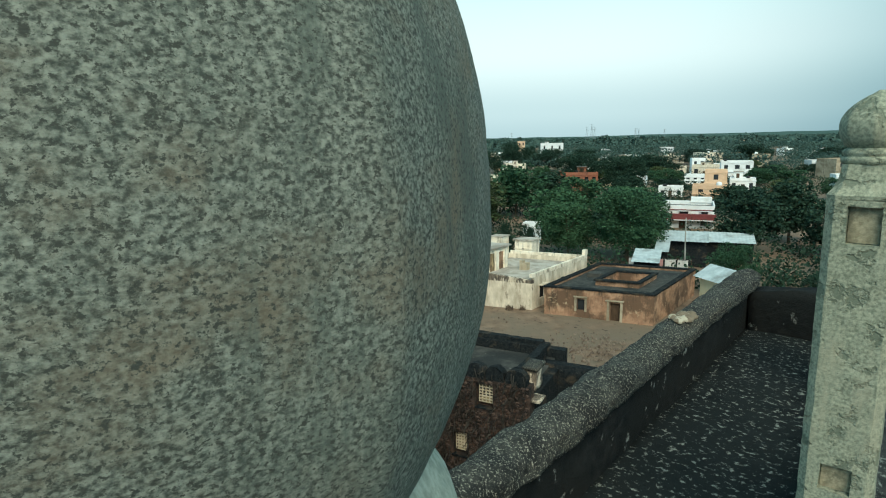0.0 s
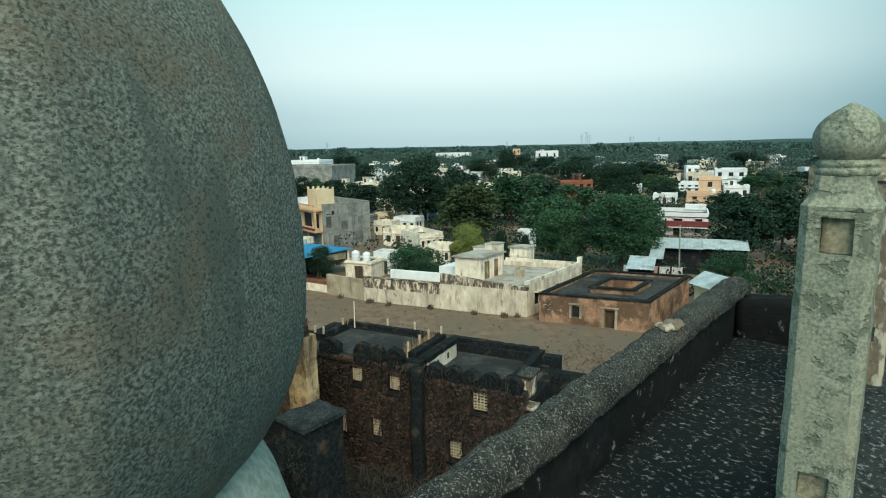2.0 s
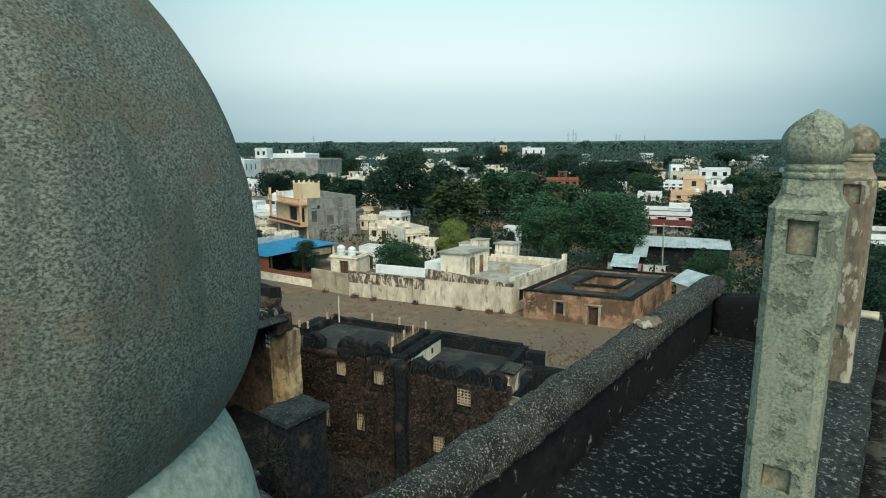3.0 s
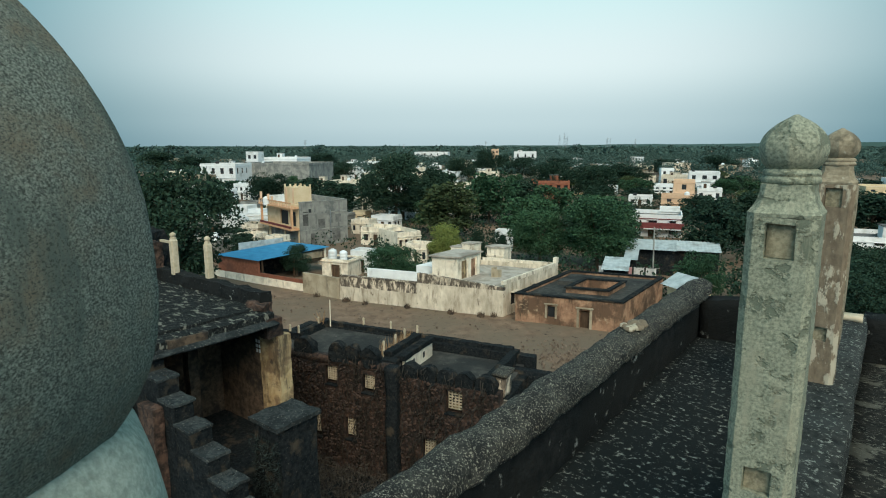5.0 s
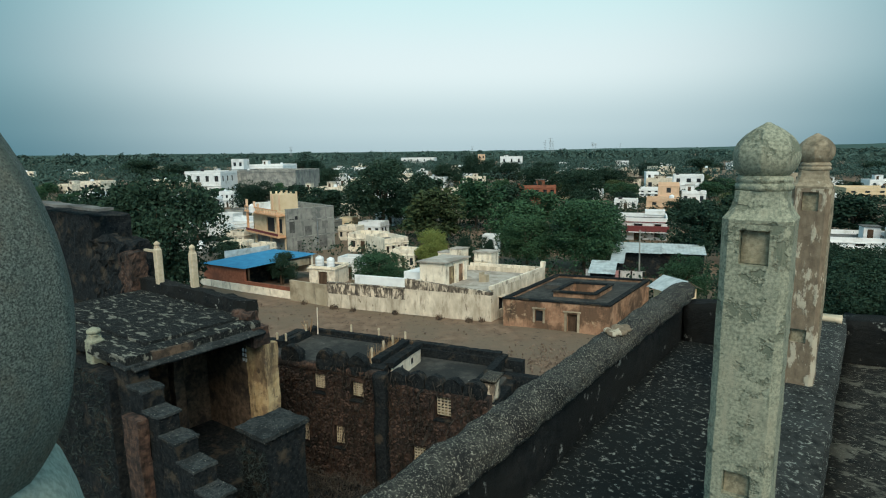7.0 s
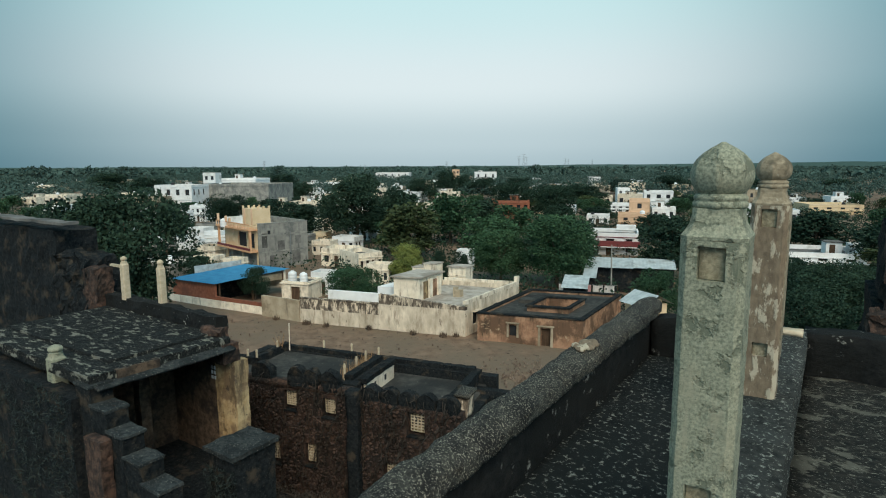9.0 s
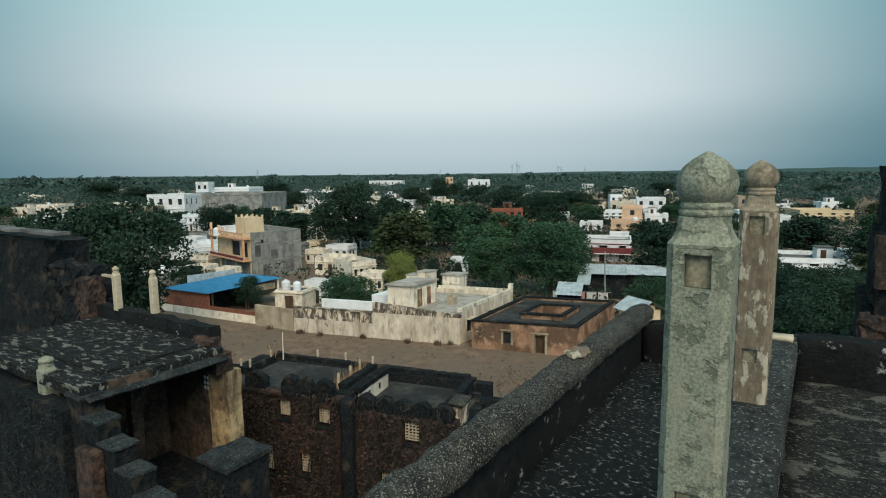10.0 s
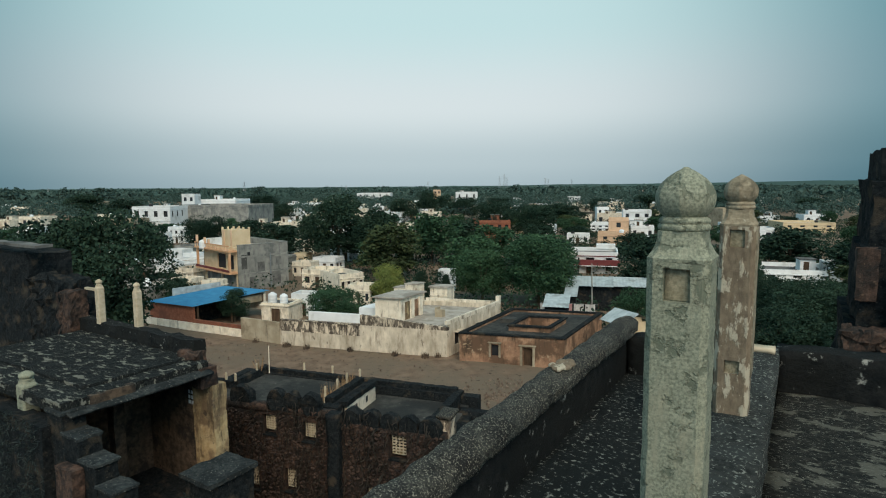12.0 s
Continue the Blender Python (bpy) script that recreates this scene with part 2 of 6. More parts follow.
def leafy(name, dark, light):
    m = bpy.data.materials.new(name)
    m.use_nodes = True
    n, l = m.node_tree.nodes, m.node_tree.links
    b = n["Principled BSDF"]
    b.inputs["Roughness"].default_value = 0.75
    b.inputs["Specular IOR Level"].default_value = 0.15
    geo, info = n.new("ShaderNodeNewGeometry"), n.new("ShaderNodeObjectInfo")
    add = n.new("ShaderNodeMath")
    add.operation = "MULTIPLY_ADD"
    l.new(info.outputs["Random"], add.inputs[0])
    add.inputs[1].default_value = 0.4
    half = n.new("ShaderNodeMath")
    half.operation = "MULTIPLY"
    half.inputs[1].default_value = 0.75
    l.new(geo.outputs["Random Per Island"], half.inputs[0])
    l.new(half.outputs[0], add.inputs[2])
    mx = n.new("ShaderNodeMix")
    mx.data_type = "RGBA"
    l.new(add.outputs[0], mx.inputs[0])
    mx.inputs[6].default_value, mx.inputs[7].default_value = (*dark, 1), (*light, 1)
    l.new(mx.outputs[2], b.inputs["Base Color"])
    return m


M["clod"] = leafy("pale_clods", (0.08, 0.055, 0.04), (0.26, 0.20, 0.15))
M["fieldstone"] = leafy("brown_fieldstone", (0.011, 0.011, 0.012), (0.098, 0.066, 0.051))
M["vine"] = leafy("dead_vine_stems", (0.014, 0.015, 0.014), (0.105, 0.088, 0.070))
M["stem"] = leafy("dark_creeper_stems", (0.010, 0.018, 0.018), (0.040, 0.052, 0.046))
M["leaf_dark"] = leafy("dark_neem_leaves", (0.011, 0.027, 0.019), (0.031, 0.058, 0.034))
M["leaf_mid"] = leafy("green_leaves", (0.019, 0.048, 0.026), (0.052, 0.104, 0.048))
M["leaf_olive"] = leafy("olive_leaves", (0.026, 0.040, 0.017), (0.066, 0.086, 0.034))
M["leaf_lime"] = leafy("yellow_green_leaves", (0.10, 0.13, 0.03), (0.22, 0.25, 0.07))
# paler and bluer than the near leaves: distance haze put into the colour
M["leaf_far_hazy"] = leafy("hazy_far_wood_leaves", (0.030, 0.060, 0.052), (0.070, 0.110, 0.090))


# ---- builders ----
def part(name, bm, material, parent=None, label=""):
    me = bpy.data.meshes.new(name)
    bm.to_mesh(me)
    bm.free()
    me.materials.append(M[material])
    ob = new(name, me)
    ob.parent = parent
    if label:
        ob["label"] = label
    return ob


def thing(name, m, label, category, group="", kind=""):
    ob = new(name)
    ob.empty_display_size = 0.2
    ob.matrix_world = m
    return tagged(ob, label, category, group, kind)


def box(bm, x0, x1, y0, y1, z0, z1, bevel=0.0):
    vs = [bm.verts.new((x, y, z)) for z in (z0, z1) for x, y in ((x0, y0), (x1, y0), (x1, y1), (x0, y1))]
    fs = [(0, 3, 2, 1), (4, 5, 6, 7), (0, 1, 5, 4), (1, 2, 6, 5), (2, 3, 7, 6), (3, 0, 4, 7)]
    faces = [bm.faces.new([vs[i] for i in f]) for f in fs]
    if bevel:
        edges = list({e for f in faces for e in f.edges})
        bmesh.ops.bevel(bm, geom=edges, offset=bevel, segments=2, affect="EDGES")
    return faces


def boxes(*rows, bevel=0.0):
    bm = bmesh.new()
    for r in rows:
        box(bm, *r, bevel=bevel)
    return bm


def tube(bm, a, b, r0, r1, sides=8):
    a, b = Vector(a), Vector(b)
    q = (b - a).to_track_quat("Z", "Y")
    rings = []
    for p, r in ((a, r0), (b, r1)):
        rings.append([bm.verts.new(p + q @ Vector((r * math.cos(k * math.tau / sides), r * math.sin(k * math.tau / sides), 0))) for k in range(sides)])
    for k in range(sides):
        bm.faces.new((rings[0][k], rings[0][(k + 1) % sides], rings[1][(k + 1) % sides], rings[1][k]))
    bm.faces.new(rings[0][::-1])
    bm.faces.new(rings[1])


def lathe(bm, profile, sides, radius=lambda r, a, z: r, smooth=True):
    """A turned form from (radius, z) rows."""
    rings = []
    for r, z in profile:
        ring = []
        for k in range(sides):
            a = k * math.tau / sides
            q = radius(r, a, z)
            ring.append(bm.verts.new((q * math.cos(a), q * math.sin(a), z)))
        rings.append(ring)
    for i in range(len(rings) - 1):
        for k in range(sides):
            f = bm.faces.new((rings[i][k], rings[i][(k + 1) % sides], rings[i + 1][(k + 1) % sides], rings[i + 1][k]))
            f.smooth = smooth
    bm.faces.new(rings[0][::-1])
    bm.faces.new(rings[-1])


def panel(bm, o, ax, w, h, thick, holes=()):
    """An upright wall from o along ax, w long and h high, its thickness behind it; holes (x0, x1, z0, z1) go through."""
    o, ax = Vector(o), Vector(ax).normalized()
    back = Vector((-ax.y, ax.x, 0)) * thick
    xs = sorted({0.0, w, *[v for q in holes for v in q[:2]]})
    zs = sorted({0.0, h, *[v for q in holes for v in q[2:]]})
    full = {}
    for i in range(len(xs) - 1):
        for k in range(len(zs) - 1):
            cx, cz = (xs[i] + xs[i + 1]) / 2, (zs[k] + zs[k + 1]) / 2
            full[i, k] = not any(q[0] < cx < q[1] and q[2] < cz < q[3] for q in holes)
    grid = {}

    def vert(i, k, b):
        if (i, k, b) not in grid:
            grid[i, k, b] = bm.verts.new(o + ax * xs[i] + Vector((0, 0, zs[k])) + (back if b else Vector()))
        return grid[i, k, b]

    for (i, k), is_full in full.items():
        if not is_full:
            continue
        bm.faces.new((vert(i, k, 0), vert(i + 1, k, 0), vert(i + 1, k + 1, 0), vert(i, k + 1, 0)))
        bm.faces.new((vert(i, k, 1), vert(i, k + 1, 1), vert(i + 1, k + 1, 1), vert(i + 1, k, 1)))
        for di, dk, p, q in ((-1, 0, (0, 1), (0, 0)), (1, 0, (1, 0), (1, 1)), (0, -1, (0, 0), (1, 0)), (0, 1, (1, 1), (0, 1))):
            if not full.get((i + di, k + dk), False):
                a0, a1 = (i + p[0], k + p[1]), (i + q[0], k + q[1])
                bm.faces.new((vert(*a0, 0), vert(*a0, 1), vert(*a1, 1), vert(*a1, 0)))


def rough_up(bm, amount, scale, seed=0.0, up=1.0, only=None):
    """Push the vertices about by smooth noise, for worn masonry."""
    for v in bm.verts:
        if only and not only(v.co):
            continue
        d = noise.noise_vector(v.co * scale + Vector((seed, seed * 1.7, 0)))
        v.co += Vector((d.x, d.y, d.z * up)) * amount


def slab(w, d, h, nx, ny, nz):
    """A box of even cells, to be worn by rough_up: from 0 to w, 0 to d and -h to 0."""
    bm = bmesh.new()
    vs = {}

    def vert(i, j, k):
        if (i, j, k) not in vs:
            vs[i, j, k] = bm.verts.new((w * i / nx, d * j / ny, -h * (1 - k / nz)))
        return vs[i, j, k]

    for i in range(nx):
        for j in range(ny):
            bm.faces.new((vert(i, j, nz), vert(i + 1, j, nz), vert(i + 1, j + 1, nz), vert(i, j + 1, nz)))
            bm.faces.new((vert(i, j, 0), vert(i, j + 1, 0), vert(i + 1, j + 1, 0), vert(i + 1, j, 0)))
    for k in range(nz):
        for i in range(nx):
            bm.faces.new((vert(i, 0, k), vert(i + 1, 0, k), vert(i + 1, 0, k + 1), vert(i, 0, k + 1)))
            bm.faces.new((vert(i + 1, ny, k), vert(i, ny, k), vert(i, ny, k + 1), vert(i + 1, ny, k + 1)))
        for j in range(ny):
            bm.faces.new((vert(0, j + 1, k), vert(0, j, k), vert(0, j, k + 1), vert(0, j + 1, k + 1)))
            bm.faces.new((vert(nx, j, k), vert(nx, j + 1, k), vert(nx, j + 1, k + 1), vert(nx, j, k + 1)))
    for f in bm.faces:
        f.smooth = True
    return bm


# the fort's own grid: a runs along its walls, b to the right of them
FORT = -36.7
GROUND = -14.0


def fort(a, b, z=0.0, turn=0.0):
    c, s = math.cos(radians(FORT)), math.sin(radians(FORT))
    return pose(b * c - a * s, b * s + a * c, z, 0, 0, FORT + turn)


# ---- ground ----
bm = bmesh.new()
steps = [-4500, -2000, -900, -400, -200, -120] + list(range(-80, 81, 8)) + [120, 200, 400, 900, 2000, 4500]
pts = [[bm.verts.new((x, y + 50, 0.25 * noise.noise((x * 0.07, y * 0.07, 0)) if abs(x) < 90 and abs(y) < 90 else 0)) for x in steps] for y in steps]
for j in range(len(steps) - 1):
    for i in range(len(steps) - 1):
        f = bm.faces.new((pts[j][i], pts[j][i + 1], pts[j + 1][i + 1], pts[j + 1][i]))
        f.smooth = True
ground = part("ground", bm, "dirt")
ground.location.z = GROUND
tagged(ground, "bare trampled brown earth reaching into the plain", "ground", kind="structure")


# ---- the roof terrace that the camera stands on ----
def worn_block(name, a0, a1, b0, b1, z0, z1, material, cell, amount, scale, label, category, seed=0.0, round_top=0.0):
    na, nb, nz = max(1, round((a1 - a0) / cell)), max(2, round((b1 - b0) / cell)), max(2, round((z1 - z0) / cell))
    bm = slab(b1 - b0, a1 - a0, z1 - z0, nb, na, nz)
    w = b1 - b0
    if round_top:
        for v in bm.verts:
            off = abs(v.co.x / w * 2 - 1)
            v.co.z -= round_top * off ** 2.5 * max(0.0, 1 + v.co.z / (2.5 * round_top))
    rough_up(bm, amount, scale, seed)
    rough_up(bm, amount * 0.45, scale * 3.7, seed + 3)
    ob = part(name, bm, material)
    ob.matrix_world = fort(a0, b0, z1)
    return tagged(ob, label, category, kind="structure")


worn_block("floor", -5, 6.7, -1.60, -0.47, -1.2, -0.30, "roofmoss", 0.12, 0.03, 1.6, "black mossy lime roof walk with pale lichen", "floor", 1)
worn_block("wall_parapet", -5, 6.95, -1.74, -1.555, -3.0, 0.20, "blackwall", 0.08, 0.02, 2.6, "sooty lime parapet wall with flaked pale spots", "wall", 2)
worn_block("trim_coping", -5, 6.95, -1.77, -1.50, 0.13, 0.285, "coping", 0.03, 0.026, 5.0, "rounded crumbling coping speckled with pale lichen", "coping", 3, 0.06)
worn_block("wall_parapet_end", 6.62, 6.95, -1.545, -0.46, -1.0, 0.16, "blackwall", 0.09, 0.035, 2.6, "sooty lime cross wall at the end of the walk", "wall", 4, 0.05)
worn_block("trim_curb", -4, 7.5, -0.49, -0.08, -1.0, 0.0, "curb", 0.10, 0.025, 2.2, "low lichened curb carrying the row of posts", "curb", 5, 0.015)
worn_block("floor_court", -5, 7.5, -0.10, 7.0, -1.4, -0.50, "rooflichen", 0.16, 0.04, 1.0, "dark lower roof with broad patches of pale lichen", "floor", 6)
worn_block("wall_court_end", 7.42, 7.75, -0.12, 7.0, -1.5, 0.02, "blackwall", 0.12, 0.035, 2.2, "low black end wall of the lower roof", "wall", 7, 0.04)
worn_block("wall_fort", -6, 7.8, -1.70, 7.2, GROUND - 0.4, -0.9, "fortdark", 1.2, 0.06, 0.6, "blackened masonry mass of the old fort", "wall", 8)


# ---- the posts ----
def finial(bm, z0, flutes=8):
    prof = [(0.080, 0.0), (0.092, 0.012), (0.104, 0.028), (0.1135, 0.050), (0.1175, 0.075), (0.1165, 0.100), (0.108, 0.126), (0.092, 0.150), (0.070, 0.172), (0.046, 0.190), (0.024, 0.203), (0.008, 0.214)]
    fine = []
    for i in range(len(prof) - 1):
        p0, p1, p2, p3 = prof[max(0, i - 1)], prof[i], prof[i + 1], prof[min(len(prof) - 1, i + 2)]
        for k in range(5):
            u = k / 5
            q = [0.5 * (2 * p1[c] + (p2[c] - p0[c]) * u + (2 * p0[c] - 5 * p1[c] + 4 * p2[c] - p3[c]) * u * u + (3 * p1[c] - p0[c] - 3 * p2[c] + p3[c]) * u ** 3) for c in (0, 1)]
            fine.append((q[0], z0 + q[1]))
    fine.append((prof[-1][0], z0 + prof[-1][1]))

    def shape(r, a, z):
        side = (a * flutes / math.tau) % 1 - 0.5
        facet = math.cos(math.pi / flutes) / math.cos(side * math.tau / flutes)
        return r * (0.22 + 0.78 * facet / math.cos(math.pi / flutes) * 0.982) * (1 + 0.006 * noise.noise((math.cos(a) * 3, math.sin(a) * 3, z * 18)))

    lathe(bm, fine, 96, shape)


def square_ring(bm, rows, chamfer=0.0):
    """A square shaft with cut corners, from (half width, z) rows."""
    rings = []
    for h, z in rows:
        c = h * chamfer
        ring = [(h, -h + c), (h, h - c), (h - c, h), (-h + c, h), (-h, h - c), (-h, -h + c), (-h + c, -h), (h - c, -h)]
        rings.append([bm.verts.new((x, y, z)) for x, y in ring])
    for i in range(len(rings) - 1):
        for k in range(8):
            bm.faces.new((rings[i][k], rings[i][(k + 1) % 8], rings[i + 1][(k + 1) % 8], rings[i + 1][k]))
    bm.faces.new(rings[0][::-1])
    bm.faces.new(rings[-1])


def niched_shaft(bm, hw, ch, z0, z1, niches, depth):
    """A square shaft with cut corners, its front sunk at the niches (x0, x1, z0, z1)."""
    xs = sorted({-hw + ch, -0.076, -0.0535, 0.0535, 0.076, hw - ch} | {0.0535 * k / 3 for k in (-2, -1, 0, 1, 2)})
    zs = sorted({z0, z1, *[v for n in niches for v in n[2:]], *[z0 + (z1 - z0) * k / 52 for k in range(1, 52) if not any(n[2] - 0.01 < z0 + (z1 - z0) * k / 52 < n[3] + 0.01 for n in niches)]})
    out = [(hw - ch, -hw), (hw, -hw + ch), (hw, hw - ch), (hw - ch, hw), (-hw + ch, hw), (-hw, hw - ch), (-hw, -hw + ch), (-hw + ch, -hw)]
    sunk = []
    front = [[bm.verts.new((x, -hw, z)) for x in xs] for z in zs]
    rings = [[front[k][-1]] + [bm.verts.new((x, y, z)) for x, y in out[1:-1]] + [front[k][0]] for k, z in enumerate(zs)]
    for k in range(len(zs) - 1):
        for i in range(7):
            bm.faces.new((rings[k][i], rings[k][i + 1], rings[k + 1][i + 1], rings[k + 1][i]))
        for i in range(len(xs) - 1):
            q = (front[k][i], front[k][i + 1], front[k + 1][i + 1], front[k + 1][i])
            cx, cz = (xs[i] + xs[i + 1]) / 2, (zs[k] + zs[k + 1]) / 2
            if any(n[0] < cx < n[1] and n[2] < cz < n[3] for n in niches):
                sunk.append(bm.faces.new(q))
            else:
                bm.faces.new(q)
    bm.faces.new(rings[0][::-1] + front[0][1:-1])
    bm.faces.new(rings[-1] + front[-1][1:-1])
    made = bmesh.ops.extrude_face_region(bm, geom=sunk)
    for v in {v for v in made["geom"] if isinstance(v, bmesh.types.BMVert)}:
        v.co.y += depth
    bmesh.ops.delete(bm, geom=[f for f in sunk if f.is_valid], context="FACES_ONLY")


def egg_finial(bm, zc, r, up, low, flutes=8):
    """A large plain egg-shaped finial with eight soft ridges, widest at zc."""
    rows = []
    for k in range(61):
        v = -0.985 + 1.982 * k / 60
        rows.append((max(0.004, r * math.sqrt(max(0.0, 1 - abs(v) ** (2.0 if v > 0 else 2.15)))), zc + v * (up if v > 0 else low)))

    def shape(q, a, z):
        side = (a * flutes / math.tau) % 1 - 0.5
        worn_in = 0.010 * noise.noise((math.cos(a) * 2.6, math.sin(a) * 2.6, z * 16)) + 0.0035 * noise.noise((math.cos(a) * 14, math.sin(a) * 14, z * 120))
        return q * (0.986 + 0.62 * (1 / math.cos(side * math.tau / flutes) - 1) + worn_in)

    lathe(bm, rows, 192, shape)


def post(a, b, name, label, finial_mat, shaft_mat, turn=0.0, drop=0.0, egg=False):
    p = thing(name, fort(a, b, -drop, turn), label, "stone post", "posts along the curb")
    hw = 0.128
    bm = bmesh.new()
    niched_shaft(bm, hw, 0.03, -0.04, 1.50, [(-0.0535, 0.0535, 0.325, 0.435), (-0.0535, 0.0535, 1.335, 1.475)], 0.035)
    rough_up(bm, 0.0035, 14.0, a)
    rough_up(bm, 0.0025, 40.0, a + 2, only=lambda c: c.z < 1.25)
    rough = part("shaft", bm, shaft_mat, p)
    bm = bmesh.new()
    square_ring(bm, [(hw, 1.50), (hw + 0.002, 1.515), (hw - 0.012, 1.535), (0.102, 1.565), (0.095, 1.60), (0.094, 1.628)], 0.24)
    part("neck", bm, "post" if finial_mat == "post" else finial_mat, p)
    bm = bmesh.new()
    if egg:
        lathe(bm, [(0.094, 1.610), (0.108, 1.620), (0.113, 1.638), (0.113, 1.655), (0.110, 1.672), (0.105, 1.690), (0.097, 1.703), (0.085, 1.709)], 96, lambda r, t, z: r * (1 + 0.012 * math.cos(8 * t)))
    else:
        lathe(bm, [(0.094, 1.626), (0.103, 1.632), (0.106, 1.645), (0.101, 1.655), (0.096, 1.658), (0.102, 1.663), (0.103, 1.673), (0.096, 1.682), (0.084, 1.688)], 8 * 6,
              lambda r, t, z: r * (1 + 0.03 * math.cos(8 * t)))
    part("collar", bm, "palecollar" if egg else finial_mat, p)
    bm = bmesh.new()
    if egg:
        egg_finial(bm, 1.775, 0.1165, 0.1480, 0.1140)
    else:
        finial(bm, 1.684)
    part("finial", bm, finial_mat, p)
    for z0, z1 in ((0.337, 0.443), (1.347, 1.483)):
        bm = bmesh.new()
        box(bm, -0.050, 0.050, -hw + 0.028, -hw + 0.040, z0 - 0.010, z1 - 0.010)
        part("niche_back", bm, "niche", p, "pale ochre stone in the niche")
    return p


post(0.03, -0.349, "stone_post", "weathered granite-grey stone post with a bulbous faceted finial", "ball", "post", turn=4, drop=0.05, egg=True)
post(2.73, -0.349, "stone_post", "pitted grey-green plastered stone post with an onion finial", "post", "post")
third = post(5.20, -0.349, "stone_post", "plaster-stripped brown stone post with an onion finial", "tanpost", "sandstone")
bm = slab(0.026, 0.20, 1.18, 2, 5, 16)
for fc in bm.faces:
    fc.smooth = False
rough_up(bm, 0.003, 9.0, 3)
ob = part("plaster_side", bm, "tanpost", third, "pale plaster still clinging to one side")
ob.location = (0.112, -0.098, 1.49)

# ---- the old palace below the terrace ----
def merlon(w, h, d):
    """A battlement block with a round head, front on y = 0."""
    bm = bmesh.new()
    prof = [(-w / 2, -0.15), (-w / 2, h * 0.45)] + [(-w / 2 * math.cos(a), h * 0.45 + h * 0.55 * math.sin(a)) for a in [math.pi * k / 10 for k in range(1, 10)]] + [(w / 2, h * 0.45), (w / 2, -0.15)]
    fr = [bm.verts.new((x, 0, z)) for x, z in prof]
    bk = [bm.verts.new((x, d, z)) for x, z in prof]
    bm.faces.new(fr)
    bm.faces.new(bk[::-1])
    for i in range(len(prof)):
        k = (i + 1) % len(prof)
        bm.faces.new((fr[k], fr[i], bk[i], bk[k]))
    return bm


def lattice(w, h):
    """A pierced stone screen of crossing bars."""
    bm = bmesh.new()
    n, k, t = 4, 6, 0.022
    holes = [(w * i / n + t, w * (i + 1) / n - t, h * q / k + t, h * (q + 1) / k - t) for i in range(n) for q in range(k)]
    panel(bm, (0, 0, 0), (1, 0, 0), w, h, 0.05, holes)
    return bm


HALL = pose(-7.6, 27.6, 0, 0, 0, -24.24)
hall = thing("palace_wing", HALL @ pose(0, 0, GROUND), "dark rubble palace wing with round battlements and pierced windows", "palace")
h0 = GROUND
wins = [(1.79, 2.35, -9.38, -8.70), (3.91, 4.44, -9.46, -8.78), (8.22, 8.88, -9.64, -8.82), (0.82, 1.32, -12.24, -11.33), (2.88, 3.36, -12.03, -11.14), (7.05, 7.60, -12.2, -11.35)]
bm = bmesh.new()
panel(bm, (-0.6, 0, 0), (1, 0, 0), 11.2, 5.45, 0.55, [(a + 0.6 - 0.1, b + 0.6 + 0.06, c - h0 - 0.22, d - h0 + 0.05) for a, b, c, d in wins])
bmesh.ops.subdivide_edges(bm, edges=[e for e in bm.edges if e.calc_length() > 0.7], cuts=2, use_grid_fill=True)
rough_up(bm, 0.05, 0.9, 4)
part("wall", bm, "rubble", hall)
for i, (a, b, c, d) in enumerate(wins):
    ob = part("window", lattice(b - a, d - c), "jali", hall, "pierced pale stone window screen")
    ob.location = (a, 0.12, c - h0)
    fr = part("window_sill", boxes((-0.14, b - a + 0.1, -0.20, 0.10, -0.26, -0.20)), "fortdark", ob)
    bk = part("window_back", boxes((-0.05, b - a + 0.05, 0.34, 0.42, -0.2, d - c + 0.1)), "yellow", ob, "ochre plaster seen behind the screen")
rng = random.Random(3)
verts, faces = [], []
for k in range(3400):
    x, z = rng.uniform(-0.5, 10.5), rng.uniform(0.1, 5.4)
    if any(a - 0.2 < x < b + 0.2 and c - h0 - 0.35 < z < d - h0 + 0.15 for a, b, c, d in wins):
        continue
    rx, rz, ry = rng.uniform(0.035, 0.11), rng.uniform(0.03, 0.09), rng.uniform(0.02, 0.08)
    i = len(verts)
    for q in range(6):
        ang = q * math.tau / 6 + rng.uniform(-0.3, 0.3)
        verts.append((x + rx * math.cos(ang), 0.03, z + rz * math.sin(ang)))
    for q in range(6):
        ang = q * math.tau / 6 + rng.uniform(-0.3, 0.3)
        verts.append((x + 0.6 * rx * math.cos(ang), -ry * rng.uniform(0.7, 1.0) - 0.03, z + 0.6 * rz * math.sin(ang)))
    faces += [(i + q, i + (q + 1) % 6, i + 6 + (q + 1) % 6, i + 6 + q) for q in range(6)] + [tuple(range(i + 6, i + 12))]
vv, vf = [], []
